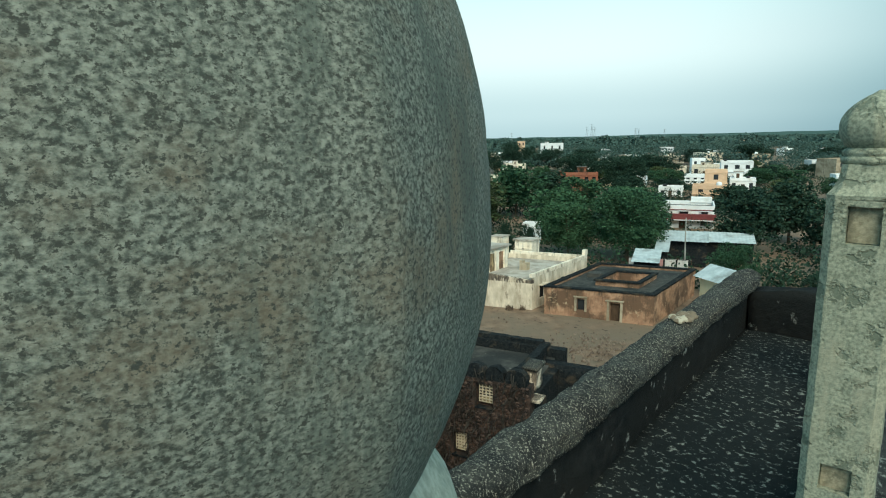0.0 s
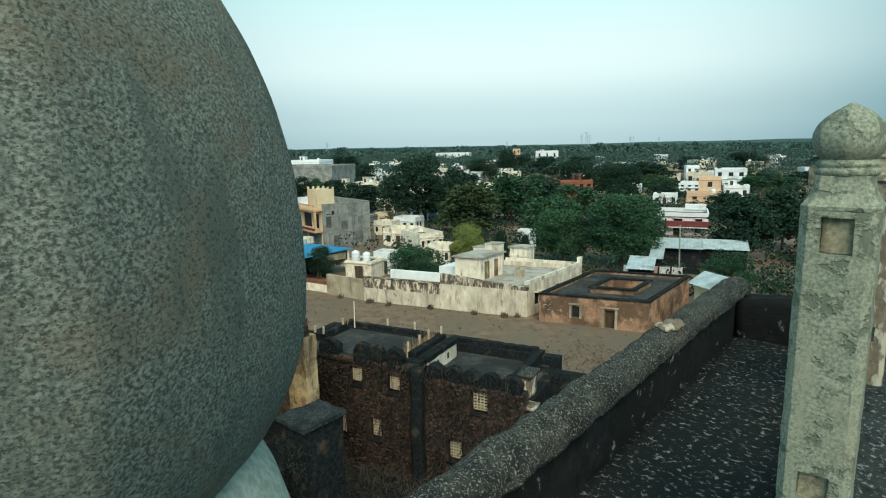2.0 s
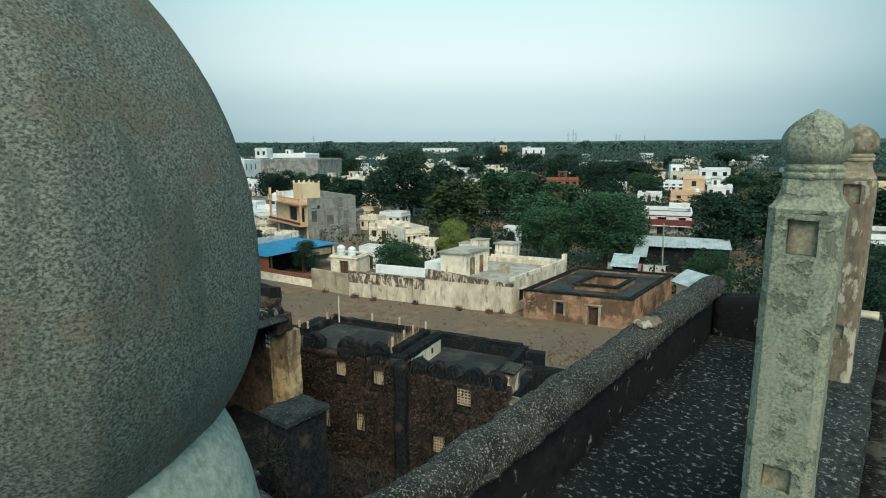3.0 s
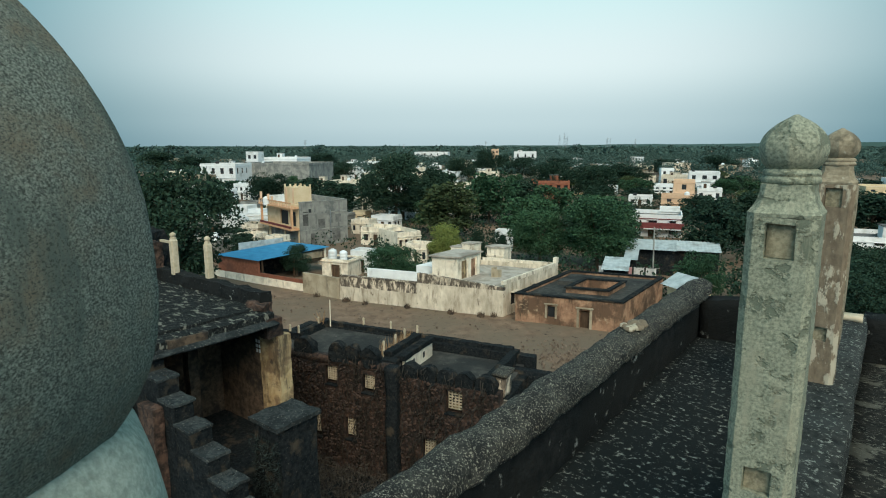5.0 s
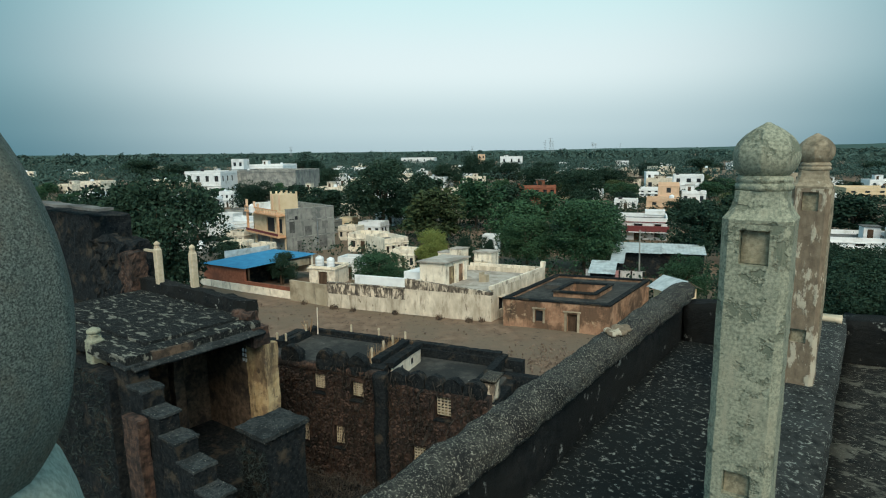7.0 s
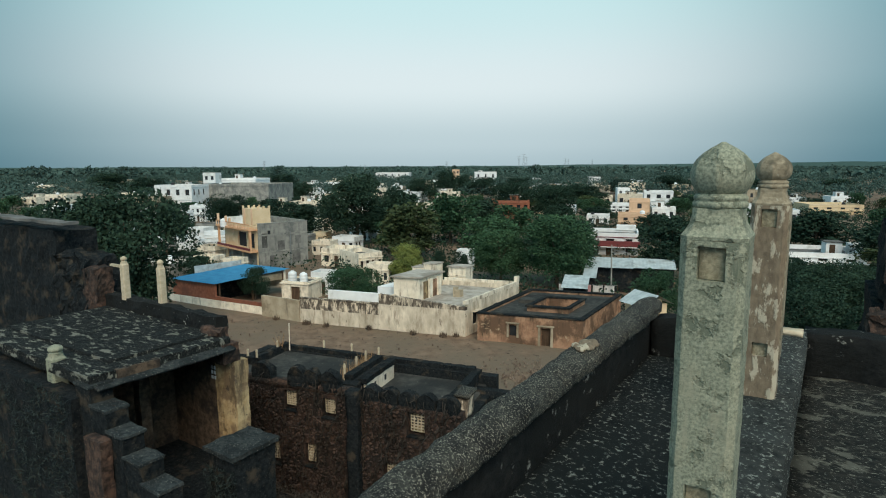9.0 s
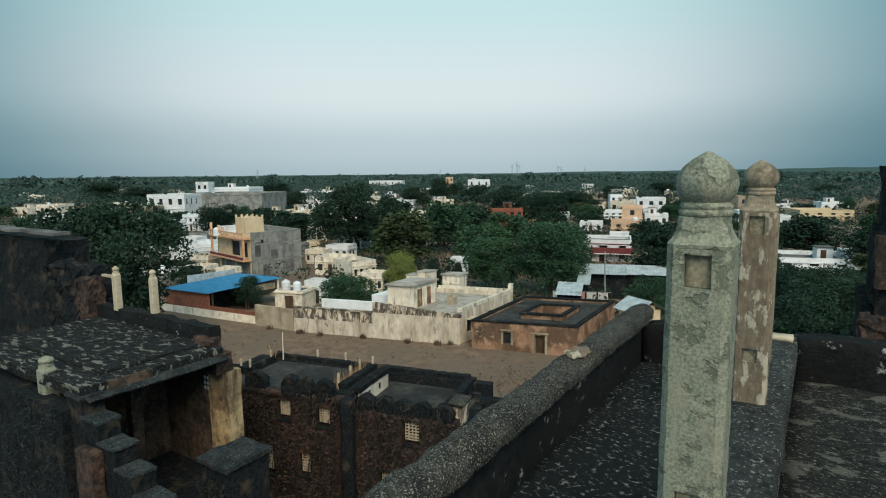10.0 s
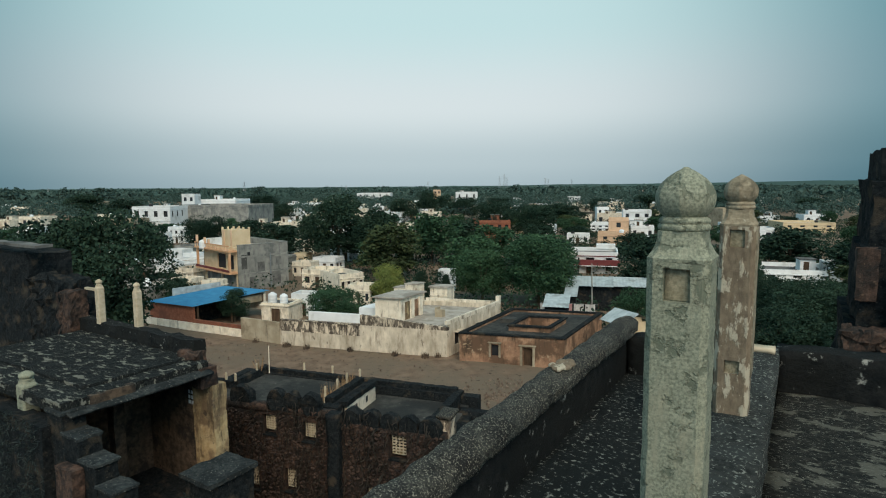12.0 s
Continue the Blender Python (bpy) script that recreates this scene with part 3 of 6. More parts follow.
for k in range(520):
    x, z = rng.uniform(-0.4, 10.4), rng.uniform(1.2, 6.2)
    if any(a - 0.1 < x < b + 0.1 and c - h0 - 0.1 < z < d - h0 + 0.3 for a, b, c, d in wins):
        continue
    w, y, length = rng.uniform(0.012, 0.03), -rng.uniform(0.08, 0.2), rng.randint(2, 6)
    for _ in range(length):
        x2, z2, y2 = x + rng.gauss(0, 0.1), z - rng.uniform(0.12, 0.3), y + rng.gauss(0, 0.03)
        if z2 < 0.1:
            break
        i = len(vv)
        vv += [(x - w, y, z), (x + w, y - 0.02, z), (x2 + w, y2 - 0.02, z2), (x2 - w, y2, z2)]
        vf.append((i, i + 3, i + 2, i + 1))
        if rng.random() < 0.7:
            i = len(vv)
            sx = rng.choice((-1, 1)) * rng.uniform(0.08, 0.25)
            vv += [(x2, y2, z2), (x2 + w, y2 - 0.03, z2 + 0.05), (x2 + sx, y2 - 0.08, z2 - rng.uniform(-0.1, 0.2))]
            vf.append((i, i + 1, i + 2))
        x, z, y = x2, z2, y2
me = bpy.data.meshes.new("dead_vines")
me.from_pydata(vv, [], vf)
me.materials.append(M["vine"])
vines = new("dead_vines", me)
vines.matrix_world = HALL @ pose(0, 0, GROUND)
tagged(vines, "dry leafless creeper stems hanging over the palace wall", "creeper", kind="stuff")
me = bpy.data.meshes.new("stone_facing")
me.from_pydata(verts, [], faces)
me.materials.append(M["fieldstone"])
ob = new("stone_facing", me)
ob.parent = hall
tagged(ob, "rough dark red-brown facing stones", kind="stuff")
bm = slab(0.55, 0.5, 5.95, 4, 4, 30)
rough_up(bm, 0.05, 1.1, 6)
ob = part("buttress", bm, "fortdark", hall)
ob.location = (5.3, -0.42, 5.95)
for s, w in ((0.42, 1.15), (2.36, 0.85), (3.20, 0.82), (4.20, 0.92), (6.25, 0.95), (7.20, 0.90), (8.12, 0.88), (9.0, 0.9), (9.95, 1.0)):
    bm = merlon(w * 0.94, 0.78 if s < 5.5 else 0.70, 0.42)
    bmesh.ops.subdivide_edges(bm, edges=[e for e in bm.edges if e.calc_length() > 0.25], cuts=2)
    bmesh.ops.triangulate(bm, faces=[fc for fc in bm.faces if len(fc.verts) > 4])
    rough_up(bm, 0.08, 2.6, s)
    rough_up(bm, 0.035, 8.0, s + 3)
    ob = part("merlon", bm, "fortdark", hall)
    ob.location = (s, 0.02, 5.75 if s < 5.5 else 5.42)
part("end_wall", boxes((10.05, 10.6, 0.55, 5.7, 0, 4.75)), "fortdark", hall)
ob = part("yard_wall", slab(3.4, 0.5, 5.0, 14, 3, 12), "fortdark", hall, "low black wall running on from the wing")
ob.location = (9.8, 4.2, 4.95)
part("ledge", boxes((10.0, 11.0, 0.1, 0.9, 4.75, 4.86), bevel=0.02), "weather", hall, "pale plastered ledge")
part("rear_wall", boxes((-3.6, 10.6, 5.25, 5.75, 0, 5.3)), "fortdark", hall)
part("left_wall", boxes((-3.6, -3.1, 0.3, 5.25, 0, 5.3)), "fortdark", hall)
bm = slab(5.9, 0.5, 0.36, 24, 2, 2)
rough_up(bm, 0.04, 2.0, 7)
ob = part("parapet_base", bm, "rubble", hall)
ob.location = (-0.6, 0.02, 5.78)
ob = part("roof_high", slab(7.9, 5.4, 0.3, 20, 14, 1), "roofdark", hall, "flat black lime roof")
ob.location = (-3.6, 0.3, 5.25)
ob = part("roof_low", slab(5.8, 5.4, 0.3, 14, 14, 1), "roofdark", hall, "sunken dark roof with pale dust")
ob.location = (4.3, 0.4, 4.85)
part("step_wall", boxes((5.1, 5.3, 1.6, 4.5, 4.8, 5.62)), "white", hall, "small whitewashed wall with two niches painted as dark sheets")
# no recess here: a dark sheet on the face paints each niche's shade
for k in range(2):
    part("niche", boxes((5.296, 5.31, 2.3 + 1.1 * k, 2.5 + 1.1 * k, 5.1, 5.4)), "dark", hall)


def rail(x0, x1, y0, y1, z0, z1, seed):
    w, d, h = x1 - x0, y1 - y0, z1 - z0
    bm = slab(w, d, h, max(2, round(w / 0.2)), max(2, round(d / 0.2)), 3)
    rough_up(bm, 0.05, 2.6, seed)
    for fc in bm.faces:
        fc.smooth = False
    ob = part("parapet", bm, "fortdark", hall)
    ob.location = (x0, y0, z1)
    return ob


rail(-3.6, -2.1, 2.6, 2.95, 5.2, 5.65, 1)
rail(-2.3, -1.95, 2.9, 5.7, 5.2, 5.65, 2)
rail(-2.1, 9.4, 5.4, 5.75, 5.0, 5.55, 3)
rail(4.3, 5.08, 0.9, 4.6, 5.2, 5.7, 4)
rail(4.2, 4.6, 1.4, 4.6, 5.62, 5.95, 6)
rail(4.95, 5.36, 1.4, 4.6, 5.6, 5.85, 7)
rail(9.3, 9.7, 0.9, 5.75, 4.3, 5.45, 5)
bm = slab(0.5, 0.9, 0.95, 4, 6, 6)
rough_up(bm, 0.05, 2.4, 8)
ob = part("turret_stump", bm, "weather", hall, "flaking whitewashed broken turret stump")
ob.location = (9.95, 1.2, 5.72)
ob = part("turret_cap", slab(0.72, 1.15, 0.12, 4, 6, 1), "coping", hall, "dark capstone")
ob.location = (9.85, 1.1, 5.86)
for x, y in ((-3.4, 2.75), (-2.6, 2.75), (-2.05, 2.8), (-2.05, 4.6), (0.4, 5.55), (2.2, 5.55), (3.9, 5.5), (3.6, 1.2), (3.6, 2.4), (3.6, 3.6), (3.6, 4.6)):
    stub = thing("rail_stub", HALL @ pose(x, y, GROUND + 5.62) if x != 3.6 else HALL @ pose(x, y, GROUND + 5.24) @ Matrix.Diagonal((1, 1, 2.0, 1)), "short whitewashed rail stub on the roof parapet", "rail stub", "stubs along the palace roof")
    bm = bmesh.new()
    square_ring(bm, [(0.05, 0), (0.046, 0.30), (0.06, 0.33), (0.035, 0.42)], 0.25)
    part("stem", bm, "jali", stub)
bm = bmesh.new()
for k in range(260):
    x, y, z = 4.1 + random.gauss(-0.25, 0.35), random.uniform(2.4, 5.3), 5.25
    h = random.uniform(0.35, 0.95)
    dx, dy, r = random.uniform(-0.12, 0.12), random.uniform(-0.12, 0.12), 0.012
    v = [bm.verts.new(q) for q in ((x - r, y, z), (x + r, y, z), (x + dx, y + dy, z + h))]
    bm.faces.new(v)
ob = part("dry_reeds", bm, "straw")
ob.matrix_world = HALL @ pose(0, 0, GROUND)
tagged(ob, "dry straw-coloured reeds standing on the roof", "reeds", kind="stuff")
shrub = thing("bare_shrub", HALL @ pose(-2.1, 4.9, GROUND + 5.25), "leafless dry shrub on the palace roof corner", "shrub")
bm = bmesh.new()
for k in range(16):
    top = Vector((random.uniform(-0.6, 0.5), random.uniform(-0.4, 0.4), random.uniform(0.5, 1.3)))
    tube(bm, (0, 0, 0), top, 0.02, 0.006, 4)
part("twigs", bm, "straw", shrub)
mast = thing("roof_pole", HALL @ pose(-1.75, 5.3, GROUND + 5.2), "thin whitewashed pole at the palace roof corner", "pole")
bm = bmesh.new()
tube(bm, (0, 0, 0), (0.02, 0, 1.7), 0.035, 0.025, 8)
part("shaft", bm, "white", mast)


def worn(name, parent, a0, a1, b0, b1, z0, z1, material, cell=0.4, amount=0.06, scale=0.9, seed=0.0, label=""):
    """A worn masonry part of a thing that stands on the fort's grid."""
    bm = slab(b1 - b0, a1 - a0, z1 - z0, max(1, round((b1 - b0) / cell)), max(1, round((a1 - a0) / cell)), max(1, round((z1 - z0) / cell)))
    rough_up(bm, amount, scale, seed)
    rough_up(bm, amount * 0.6, scale * 3.3, seed + 9)
    for fc in bm.faces:
        fc.smooth = False
    ob = part(name, bm, material, parent, label)
    ob.location = (b0, a0, z1)
    return ob


# the yard at the foot of the palace wing
bm = slab(26, 20, 0.5, 52, 40, 1)
rough_up(bm, 0.12, 0.7, 5)
yard = part("floor_yard", bm, "fortdark")
yard.matrix_world = HALL @ pose(-9, -20.3, GROUND + 0.3)
tagged(yard, "dark overgrown palace yard of trodden earth", "yard", kind="structure")
rng = random.Random(14)
verts, faces = [], []
for k in range(150):
    q = HALL @ Vector((rng.uniform(-3, 11), -abs(rng.gauss(0, 2.6)) - 0.3, 0))
    h = rng.uniform(0.25, 0.9)
    for _ in range(70):
        a, r = rng.uniform(0, math.tau), rng.uniform(0.02, 0.6)
        at = Vector((q.x + r * math.cos(a), q.y + r * math.sin(a), GROUND + 0.3 + rng.uniform(0, h)))
        u = Vector((rng.gauss(0, 0.6), rng.gauss(0, 0.6), rng.gauss(0, 1))).normalized() * 0.16
        v = u.cross(Vector((rng.gauss(0, 1), rng.gauss(0, 1), rng.gauss(0, 1)))).normalized() * 0.016
        i = len(verts)
        verts += [at - u, at + v, at + u, at - v]
        faces.append((i, i + 1, i + 2, i + 3))
me = bpy.data.meshes.new("yard_weeds")
me.from_pydata([tuple(v) for v in verts], [], faces)
me.materials.append(M["vine"])
tagged(new("yard_weeds", me), "dead brown weeds grown over the palace yard", "weeds", kind="stuff")

# pavilion with its flat roof, to the left of the wing
pav = thing("roof_pavilion", fort(0, 0, 0), "ruined flat-roofed pavilion with a broken eave and shaded porch", "pavilion")
worn("roof", pav, 8.3, 13.3, -27.0, -18.3, -4.85, -4.5, "slabroof", 0.14, 0.05, 1.9, 1, "black lichened roof slab")
worn("roof_layer", pav, 9.3, 13.2, -26.9, -19.1, -4.52, -4.41, "slabroof", 0.13, 0.055, 2.3, 16, "broken upper layer of lime and slabs")
bm = slab(0.72, 4.9, 0.08, 5, 34, 1)
rough_up(bm, 0.045, 1.5, 2)
for v in bm.verts:
    v.co.z -= 0.22 * v.co.x
    if v.co.x > 0.6:
        v.co.x -= 0.12 * abs(noise.noise((0, v.co.y * 2.3, 4)))
ob = part("eave", bm, "tread", pav, "sloping stone eave, broken at the end")
ob.location = (-18.62, 8.35, -4.68)
worn("edge_block", pav, 9.1, 10.5, -18.42, -18.22, -4.80, -4.50, "oldbrown", 0.1, 0.03, 2.5, 3, "bared brown masonry edge")
worn("rear_wall", pav, 8.7, 13.9, -27.0, -22.4, GROUND, -4.86, "fortdark", 0.9, 0.06, 0.6, 4)
worn("end_wall", pav, 13.32, 13.9, -19.35, -18.15, GROUND, -5.45, "yellow", 0.2, 0.05, 1.6, 5, "stained ochre plaster wall")
# inner wall, back panel and pillar: porch shade painted in with dark brown
worn("inner_wall", pav, 13.36, 13.9, -22.3, -19.36, GROUND, -4.9, "oldbrown", 0.4, 0.03, 1.0, 18, "grimy brown inner wall of the porch, shade put in its colour")
worn("end_stump", pav, 12.9, 13.6, -18.9, -18.2, -5.46, -4.7, "rubble", 0.12, 0.06, 2.0, 6, "bared brick stump under the eave")
worn("porch_panel", pav, 9.0, 13.6, -22.39, -22.25, -9.6, -5.2, "oldbrown", 0.5, 0.02, 1.0, 12, "brown plaster at the back of the porch, shade put in its colour")
for i in range(3):
    for k in range(2):
        part("vent", boxes((-19.6 + 0.18 * k, -19.5 + 0.18 * k, 13.30, 13.325, -5.95 - 0.2 * i, -5.82 - 0.2 * i)), "pure", pav)
worn("porch_pillar", pav, 11.0, 11.4, -21.0, -20.6, -9.6, -4.86, "oldbrown", 0.3, 0.02, 1.2, 17, "plastered porch pillar, shade put in its colour")
worn("porch_floor", pav, 8.7, 13.9, -22.4, -17.0, GROUND, -9.6, "fortdark", 0.6, 0.05, 0.8, 13)
worn("back_parapet", pav, 13.35, 13.85, -27.5, -19.2, -4.9, -3.92, "blackwall", 0.3, 0.09, 1.1, 14, "black crumbling parapet")
worn("parapet_end", pav, 12.9, 13.6, -19.5, -18.7, -4.9, -4.25, "rubble", 0.12, 0.2, 1.6, 15, "broken rubble end of the parapet")

steps_wall = thing("stepped_wall", fort(0, 0, 0), "massive black stepped wall going down to the yard", "stair")
for i in range(7):
    b0 = -19.0 + 0.86 * i
    worn("step", steps_wall, 8.2, 8.85, b0, b0 + 0.86, GROUND, -4.74 - 0.575 * i, "fortdark", 0.5, 0.05, 1.1, i)
    ob = worn("tread", steps_wall, 8.15, 8.90, b0 - 0.03, b0 + 0.90, -4.74 - 0.575 * i - 0.06, -4.74 - 0.575 * i + 0.02, "tread", 0.11, 0.03, 2.4, 20 + i, "worn grey tread slab")
worn("low_wall", steps_wall, 7.85, 8.19, -17.95, -17.05, GROUND, -6.1, "rubble", 0.2, 0.05, 1.2, 31, "stained brown wall face")
worn("front_wall", steps_wall, 7.9, 8.6, -27, -18.8, GROUND, -5.2, "fortdark", 0.8, 0.07, 0.7, 32)

# creeper and weeds grown over the black walls, past counting
rng = random.Random(41)
verts, faces = [], []
for k in range(9000):
    if k % 5:
        a, b, z = 7.86 - abs(rng.gauss(0, 0.12)), rng.uniform(-27.0, -18.7), -13.2 + 8.2 * rng.random() ** 0.8
        if noise.noise((b * 0.7, z * 0.7, 3.0)) < -0.08:
            continue
    else:
        a, b, z = 10.5 - abs(rng.gauss(0, 0.1)), rng.uniform(-15.95, -14.5), rng.uniform(-13.0, -7.5)
    at = fort(a, b, z).translation
    u = Vector((rng.gauss(0, 1), rng.gauss(0, 1), rng.gauss(0, 1))).normalized() * rng.uniform(0.05, 0.13)
    v = u.cross(Vector((rng.gauss(0, 1), rng.gauss(0, 1), rng.gauss(0, 1)))).normalized() * 0.012
    i = len(verts)
    verts += [tuple(at - u), tuple(at + v), tuple(at + u), tuple(at - v)]
    faces.append((i, i + 1, i + 2, i + 3))
me = bpy.data.meshes.new("creeper_stems")
me.from_pydata(verts, [], faces)
me.materials.append(M["stem"])
tagged(new("creeper_stems", me), "thin dark creeper stems grown over the black walls", "creeper", kind="stuff")

pier_thing = thing("gate_pier", fort(0, 0, 0), "thick black broken pier in the yard", "pier")
worn("shaft", pier_thing, 10.55, 12.1, -15.9, -14.6, GROUND, -7.1, "fortdark", 0.4, 0.06, 0.9, 41)
worn("cap", pier_thing, 10.4, 12.2, -16.0, -14.5, -7.1, -6.95, "tread", 0.12, 0.05, 2.2, 42, "worn grey capstone")

far_gate = thing("ruined_gatehouse", fort(0, 0, 0), "dark ruined wall with a bared brick gate jamb", "ruin")
worn("wall", far_gate, 13.0, 15.0, -40.0, -31.0, GROUND, -1.25, "fortdark", 0.4, 0.14, 0.9, 51)
worn("broken_wall", far_gate, 13.0, 14.6, -31.2, -28.2, GROUND, -2.3, "fortdark", 0.22, 0.30, 1.1, 52)
worn("jamb", far_gate, 13.0, 13.8, -28.4, -27.3, -6.0, -2.75, "rubble", 0.14, 0.10, 2.0, 53, "bared red brick jamb")
worn("coping", far_gate, 12.7, 13.4, -40.0, -29.3, -0.85, -0.72, "roofgrey", 0.4, 0.05, 1.0, 54)


def small_post(a, b, z, girth, height, label, mat="jali"):
    p = thing("stone_post", fort(a, b, z) @ Matrix.Diagonal((girth, girth, height, 1)), label, "stone post", "posts on the pavilion")
    bm = bmesh.new()
    square_ring(bm, [(0.128, -0.05), (0.128, 1.50), (0.10, 1.56), (0.094, 1.63)], 0.24)
    part("shaft", bm, mat, p)
    bm = bmesh.new()
    lathe(bm, [(0.094, 1.62), (0.106, 1.645), (0.096, 1.66), (0.103, 1.673), (0.084, 1.69)], 24)
    part("collar", bm, mat, p)
    bm = bmesh.new()
    finial(bm, 1.684)
    part("finial", bm, mat, p)
    return p


lp = small_post(13.45, -25.66, -3.95, 1.15, 1.0, "cream plastered post with a ball finial and stone arm")
bm = bmesh.new()
box(bm, -0.95, -0.10, -0.06, 0.06, 1.36, 1.46)
part("arm", bm, "jali", lp, "stone beam jutting from the post")
small_post(13.75, -23.35, -3.95, 1.1, 1.0, "cream plastered post with a ball finial")
small_post(8.55, -20.99, -6.2, 1.9, 1.17, "grey lichened post top with a ball finial", "post")

# ruin on the far right
ruin = thing("ruined_tower", fort(0, 0, 0), "tall blackened ruined tower with crumbling stepped edge", "ruin")
worn("base", ruin, 18.0, 24.0, 1.15, 9.0, GROUND, -2.0, "fortdark", 0.35, 0.14, 0.7, 61)
worn("lower_wall", ruin, 18.6, 24.0, 1.35, 9.0, -2.0, 0.1, "fortdark", 0.35, 0.16, 0.9, 62)
worn("wall", ruin, 19.2, 24.0, 1.55, 9.0, 0.1, 1.9, "fortdark", 0.3, 0.14, 1.0, 63)
worn("upper_wall", ruin, 19.6, 24.0, 1.75, 9.0, 1.9, 2.75, "fortdark", 0.3, 0.08, 1.0, 64)
worn("pinnacle", ruin, 19.8, 20.4, 1.95, 2.5, 2.75, 3.3, "fortdark", 0.15, 0.05, 1.4, 65)
worn("turret", ruin, 18.4, 19.2, 1.30, 1.75, -1.2, 0.15, "rubble", 0.15, 0.08, 1.3, 66, "round reddish broken turret stump")
worn("bared_edge", ruin, 18.2, 18.7, 2.05, 2.4, -2.1, 0.0, "rubble", 0.15, 0.06, 1.6, 67, "bared brick edge")
worn("fallen_brickwork", ruin, 17.6, 18.4, 1.05, 1.95, -2.6, -1.85, "rubble", 0.1, 0.16, 2.2, 68, "heap of fallen brick")

# stones lying on the coping
for a, b, s in ((4.62, -1.62, 0.045), (4.70, -1.58, 0.05), (4.78, -1.64, 0.05), (4.86, -1.60, 0.04), (4.68, -1.68, 0.04), (4.80, -1.56, 0.035), (4.74, -1.62, 0.06)):
    bm = bmesh.new()
    bmesh.ops.create_icosphere(bm, subdivisions=2, radius=s)
    for v in bm.verts:
        v.co = Vector((v.co.x, v.co.y * 1.3, v.co.z * 0.6)) * (1 + 0.35 * noise.noise(v.co * 14 + Vector((a, b, 0))))
    ob = part("loose_stone", bm, "sandstone")
    ob.matrix_world = fort(a, b, 0.28 + s * 0.3)
    tagged(ob, "loose tan stone lying on the coping", "stone", "stones on the coping")


bm = slab(0.26, 0.16, 0.05, 4, 3, 1)
rough_up(bm, 0.012, 9.0, 4)
ob = part("loose_slab", bm, "jali")
ob.matrix_world = fort(7.15, -0.38, 0.045)
tagged(ob, "pale flat stone slab lying on the curb", "stone")

# ---- the town ----
def skew(ob, k):
    """Lean a house's plan sideways: its plot is no right-angled one."""
    for child in ob.children_recursive:
        for v in child.data.vertices:
            v.co.x += k * v.co.y



def tank(x, y, z, s=1.0, mat="tank", label="white plastic water tank on a roof"):
    t = thing("water_tank", pose(x, y, z) @ Matrix.Scale(s, 4), label, "water tank", "tanks on the roofs")
    bm = bmesh.new()
    lathe(bm, [(0.5, 0), (0.52, 0.05), (0.52, 0.3), (0.5, 0.33), (0.52, 0.36), (0.52, 0.7), (0.5, 0.73), (0.52, 0.76), (0.52, 1.0), (0.40, 1.14), (0.22, 1.2)], 20)
    part("drum", bm, mat, t)
    bm = bmesh.new()
    lathe(bm, [(0.22, 1.195), (0.22, 1.26), (0.15, 1.28)], 16)
    part("lid", bm, mat, t)


def frame_of(cx, w, z0, z1):
    """A window frame with one mullion."""
    bm = bmesh.new()
    panel(bm, (cx - w / 2, 0.07, z0), (1, 0, 0), w, z1 - z0, 0.04, [(0.06, w / 2 - 0.03, 0.06, z1 - z0 - 0.06), (w / 2 + 0.03, w - 0.06, 0.06, z1 - z0 - 0.06)])
    return bm


